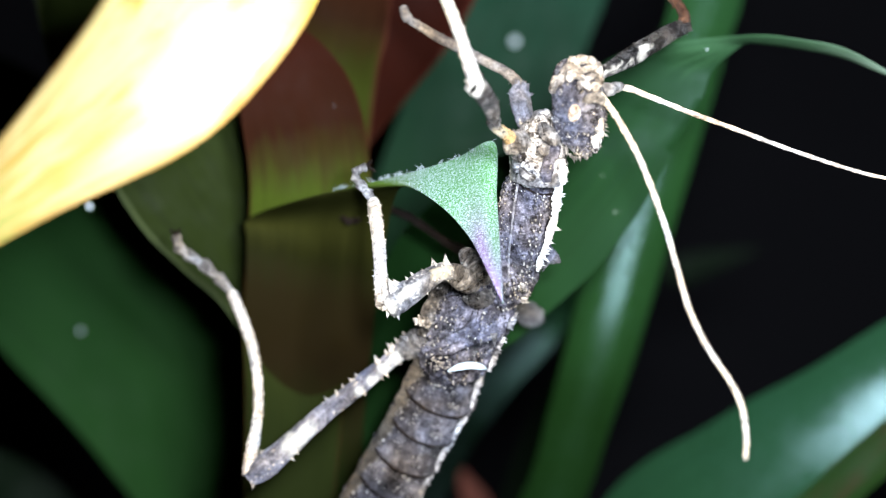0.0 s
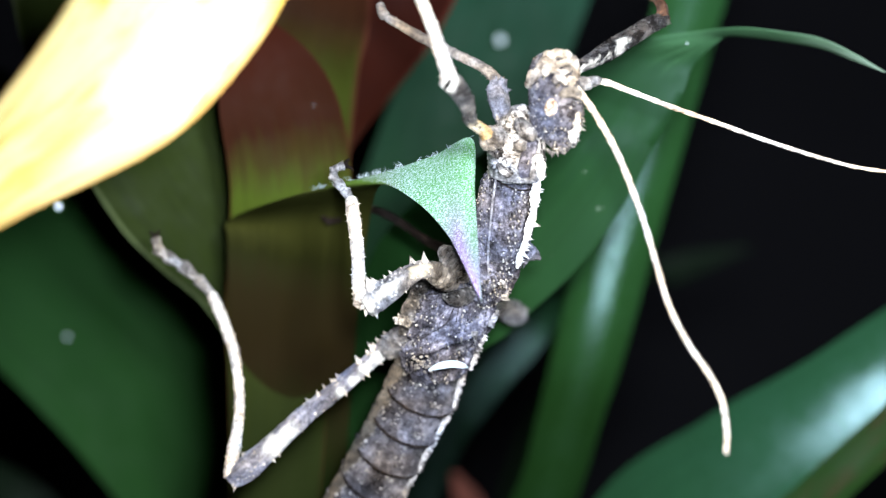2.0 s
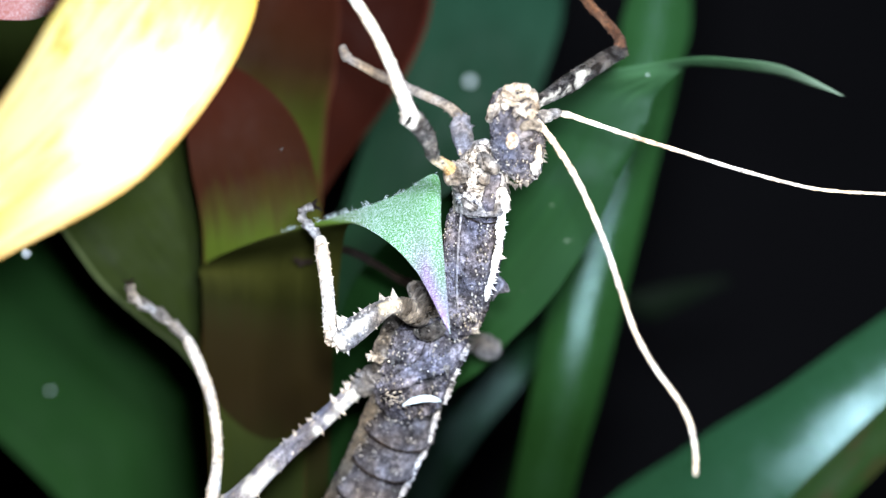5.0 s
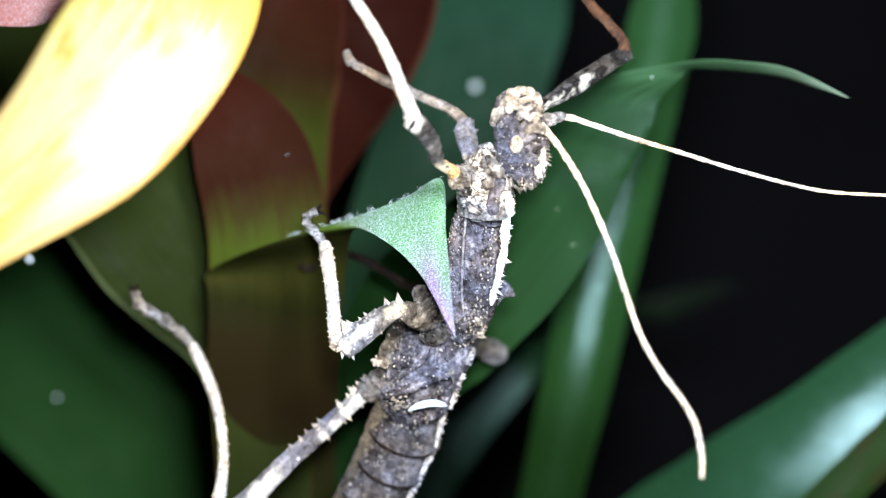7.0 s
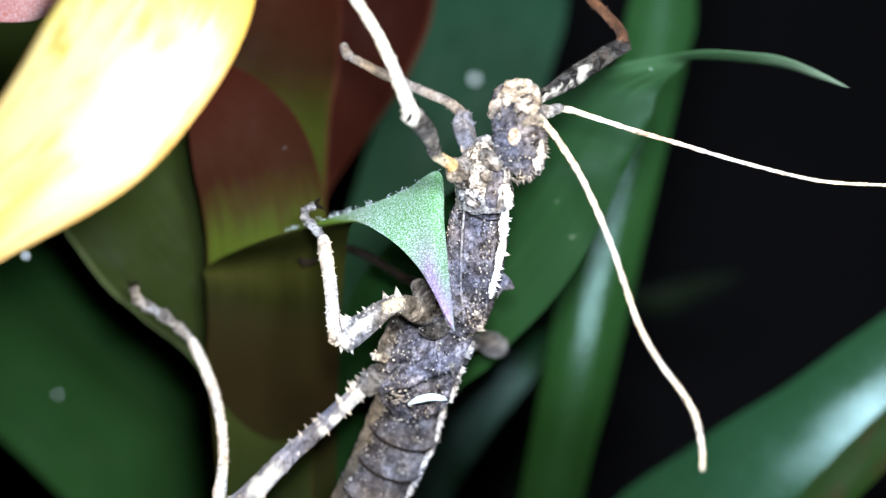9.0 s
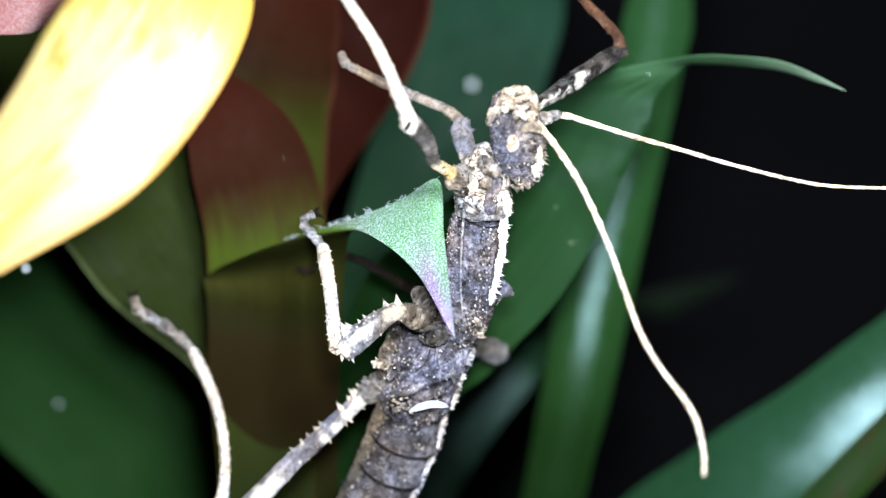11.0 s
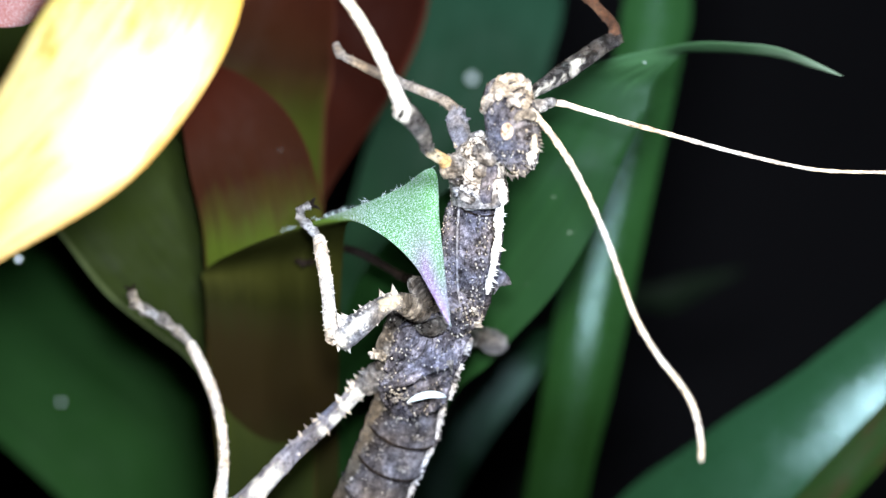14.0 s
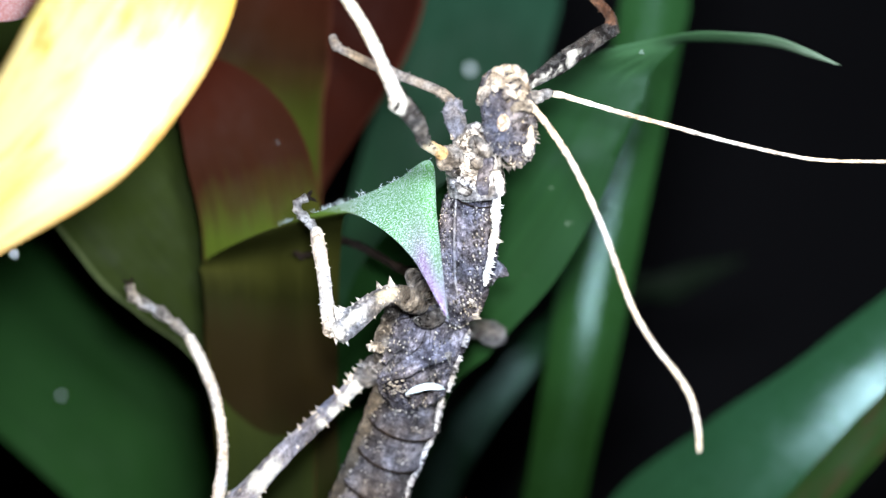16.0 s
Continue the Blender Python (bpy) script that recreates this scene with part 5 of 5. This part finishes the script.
leg(([(-3.33, 13.24, 246.13), (-5.39, 14.04, 245.40), (-7.49, 15.44, 244.41), (-9.41, 17.05, 243.19)], [2.0, 2.4, 1.9, 1.35], PALELEG), [(-8.68, 17.05, 244.01), (-11.18, 17.05, 241.76), (-14.45, 16.64, 238.67), (-19.03, 16.04, 234.63), (-22.92, 15.64, 230.62), (-25.51, 15.44, 228.06), (-27.49, 15.44, 226.48)], [1.05, 0.94, 0.96, 1.06, 1.22, 1.42, 1.02],
    [(-27.64, 15.44, 226.75), (-27.40, 16.64, 229.85), (-27.11, 18.45, 233.82), (-27.56, 20.45, 238.15), (-28.87, 22.46, 242.50), (-30.72, 24.47, 246.17), (-32.01, 25.87, 248.31)], [0.68, 0.74, 0.6, 0.6, 0.66, 0.66, 0.6], [(-31.86, 25.87, 248.17), (-33.95, 26.07, 250.20), (-36.01, 26.27, 251.80), (-38.12, 26.47, 252.82), (-39.29, 26.67, 253.75), (-39.61, 26.87, 255.03)], [0.62, 0.8, 0.74, 0.72, 0.66, 0.5],
    (MOTTLED, CREAM, CUFF), "long slate hind thigh with white patches", 1.9, spike=0.95, spike_mat=CREAM, pale=[((-20.79, 14.50, 232.61), 1.6), ((-22.19, 14.50, 231.18), 1.9), ((-21.04, 14.50, 231.09), 1.2), ((-8.91, 16.04, 243.39), 1.5), ((-10.20, 15.84, 241.94), 1.5), ((-11.50, 15.84, 240.61), 1.3), ((-12.93, 15.84, 239.13), 1.1), ((-14.36, 15.64, 237.75), 0.9)] + [((-9.71, 14.84, 241.40), 1.36), ((-11.13, 14.84, 239.93), 1.20), ((-12.55, 14.64, 238.48), 1.12), ((-13.90, 14.44, 237.04), 1.00), ((-15.33, 14.44, 235.71), 0.88), ((-16.69, 14.24, 234.48), 0.72)])
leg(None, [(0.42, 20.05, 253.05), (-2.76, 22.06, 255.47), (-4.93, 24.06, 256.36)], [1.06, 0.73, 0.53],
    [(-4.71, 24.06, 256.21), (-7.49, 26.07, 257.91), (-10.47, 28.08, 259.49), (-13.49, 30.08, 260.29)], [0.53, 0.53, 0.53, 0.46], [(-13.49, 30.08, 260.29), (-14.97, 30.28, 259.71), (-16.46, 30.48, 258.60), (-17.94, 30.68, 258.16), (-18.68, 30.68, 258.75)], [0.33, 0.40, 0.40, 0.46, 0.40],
    (DUSK, DUSK, DUSK), "dark middle leg, its shade held in its colour", 0.3, False)
leg(None, [(2.21, 24.06, 248.64), (4.73, 32.09, 248.09), (7.04, 34.89, 247.20), (8.10, 35.29, 247.18)], [1.19, 1.26, 1.46, 0.93],
    [(7.57, 35.29, 247.03), (6.48, 42.11, 246.50), (4.90, 52.14, 245.46), (1.36, 66.18, 243.12)], [0.86, 0.66, 0.66, 0.60], None, None,
    (HIND, AMBERGREY, AMBERGREY), "blurred grey-brown hind knee behind the body", 0.3, False)

bm = bmesh.new()
tube(bm, [(-0.40, 7.00, 252.94), (-1.31, 5.40, 254.17), (-2.36, 5.60, 255.21), (-3.04, 7.00, 255.84)], [0.72, 0.95, 0.85, 0.55], n=36, steps=130, lump=0.12, freq=1.2, rings_n=9, ring_depth=0.5)
part("hip_fold", bm, HOLLOW, meso, "ringed brown-grey hip fold")


# ---- antennae ----
def antenna(points, radii, mat, tip_label):
    """A jointed feeler: each joint swells to its far end."""
    bm = bmesh.new()
    path, rad = spline(points, 132), spline(radii, 132)
    rad = [r * 0.73 * (0.88 + 0.2 * (k % 6) / 5) for k, r in enumerate(rad)]
    tube(bm, path, rad, n=12, steps=132, lump=0.16, freq=2.0)
    return part("antenna", bm, mat, insect, tip_label)


antenna([(10.61, -2.01, 274.90), (12.63, -3.01, 272.31), (14.80, -5.01, 268.64), (16.61, -6.42, 264.69), (18.21, -8.42, 260.37), (19.47, -10.43, 256.13), (20.82, -12.43, 251.80), (22.73, -14.44, 248.10), (24.71, -16.44, 245.25), (25.94, -18.05, 242.76), (26.41, -19.25, 239.88), (26.32, -20.25, 237.47)],
        [0.60, 0.56, 0.53, 0.50, 0.46, 0.46, 0.43, 0.40, 0.40, 0.40, 0.36, 0.33], FEELER, "long cream jointed feeler")
antenna([(11.01, 2.01, 275.52), (13.85, 3.01, 276.05), (17.27, 3.61, 275.13), (22.10, 3.21, 273.54), (26.90, 2.81, 272.09), (33.24, 2.01, 270.11), (39.56, 1.40, 268.41), (43.93, 0.80, 267.56), (50.00, 0.00, 267.21), (55.70, -0.60, 267.06), (60.66, -1.00, 266.41)],
        [0.66, 0.60, 0.46, 0.43, 0.40, 0.36, 0.33, 0.30, 0.27, 0.23, 0.20], FEELER, "long cream jointed feeler")
lump_part("feeler_base", head, CUFF, [((11.54, 0.00, 275.50), (1.1, 0.9, 0.8), 0), ((12.75, 2.01, 275.97), (1.0, 0.7, 0.6), -10)], "knobbly feeler base", 0.35)


def motions():
    """Everything in the place holds still; the camera alone moves."""


motions()
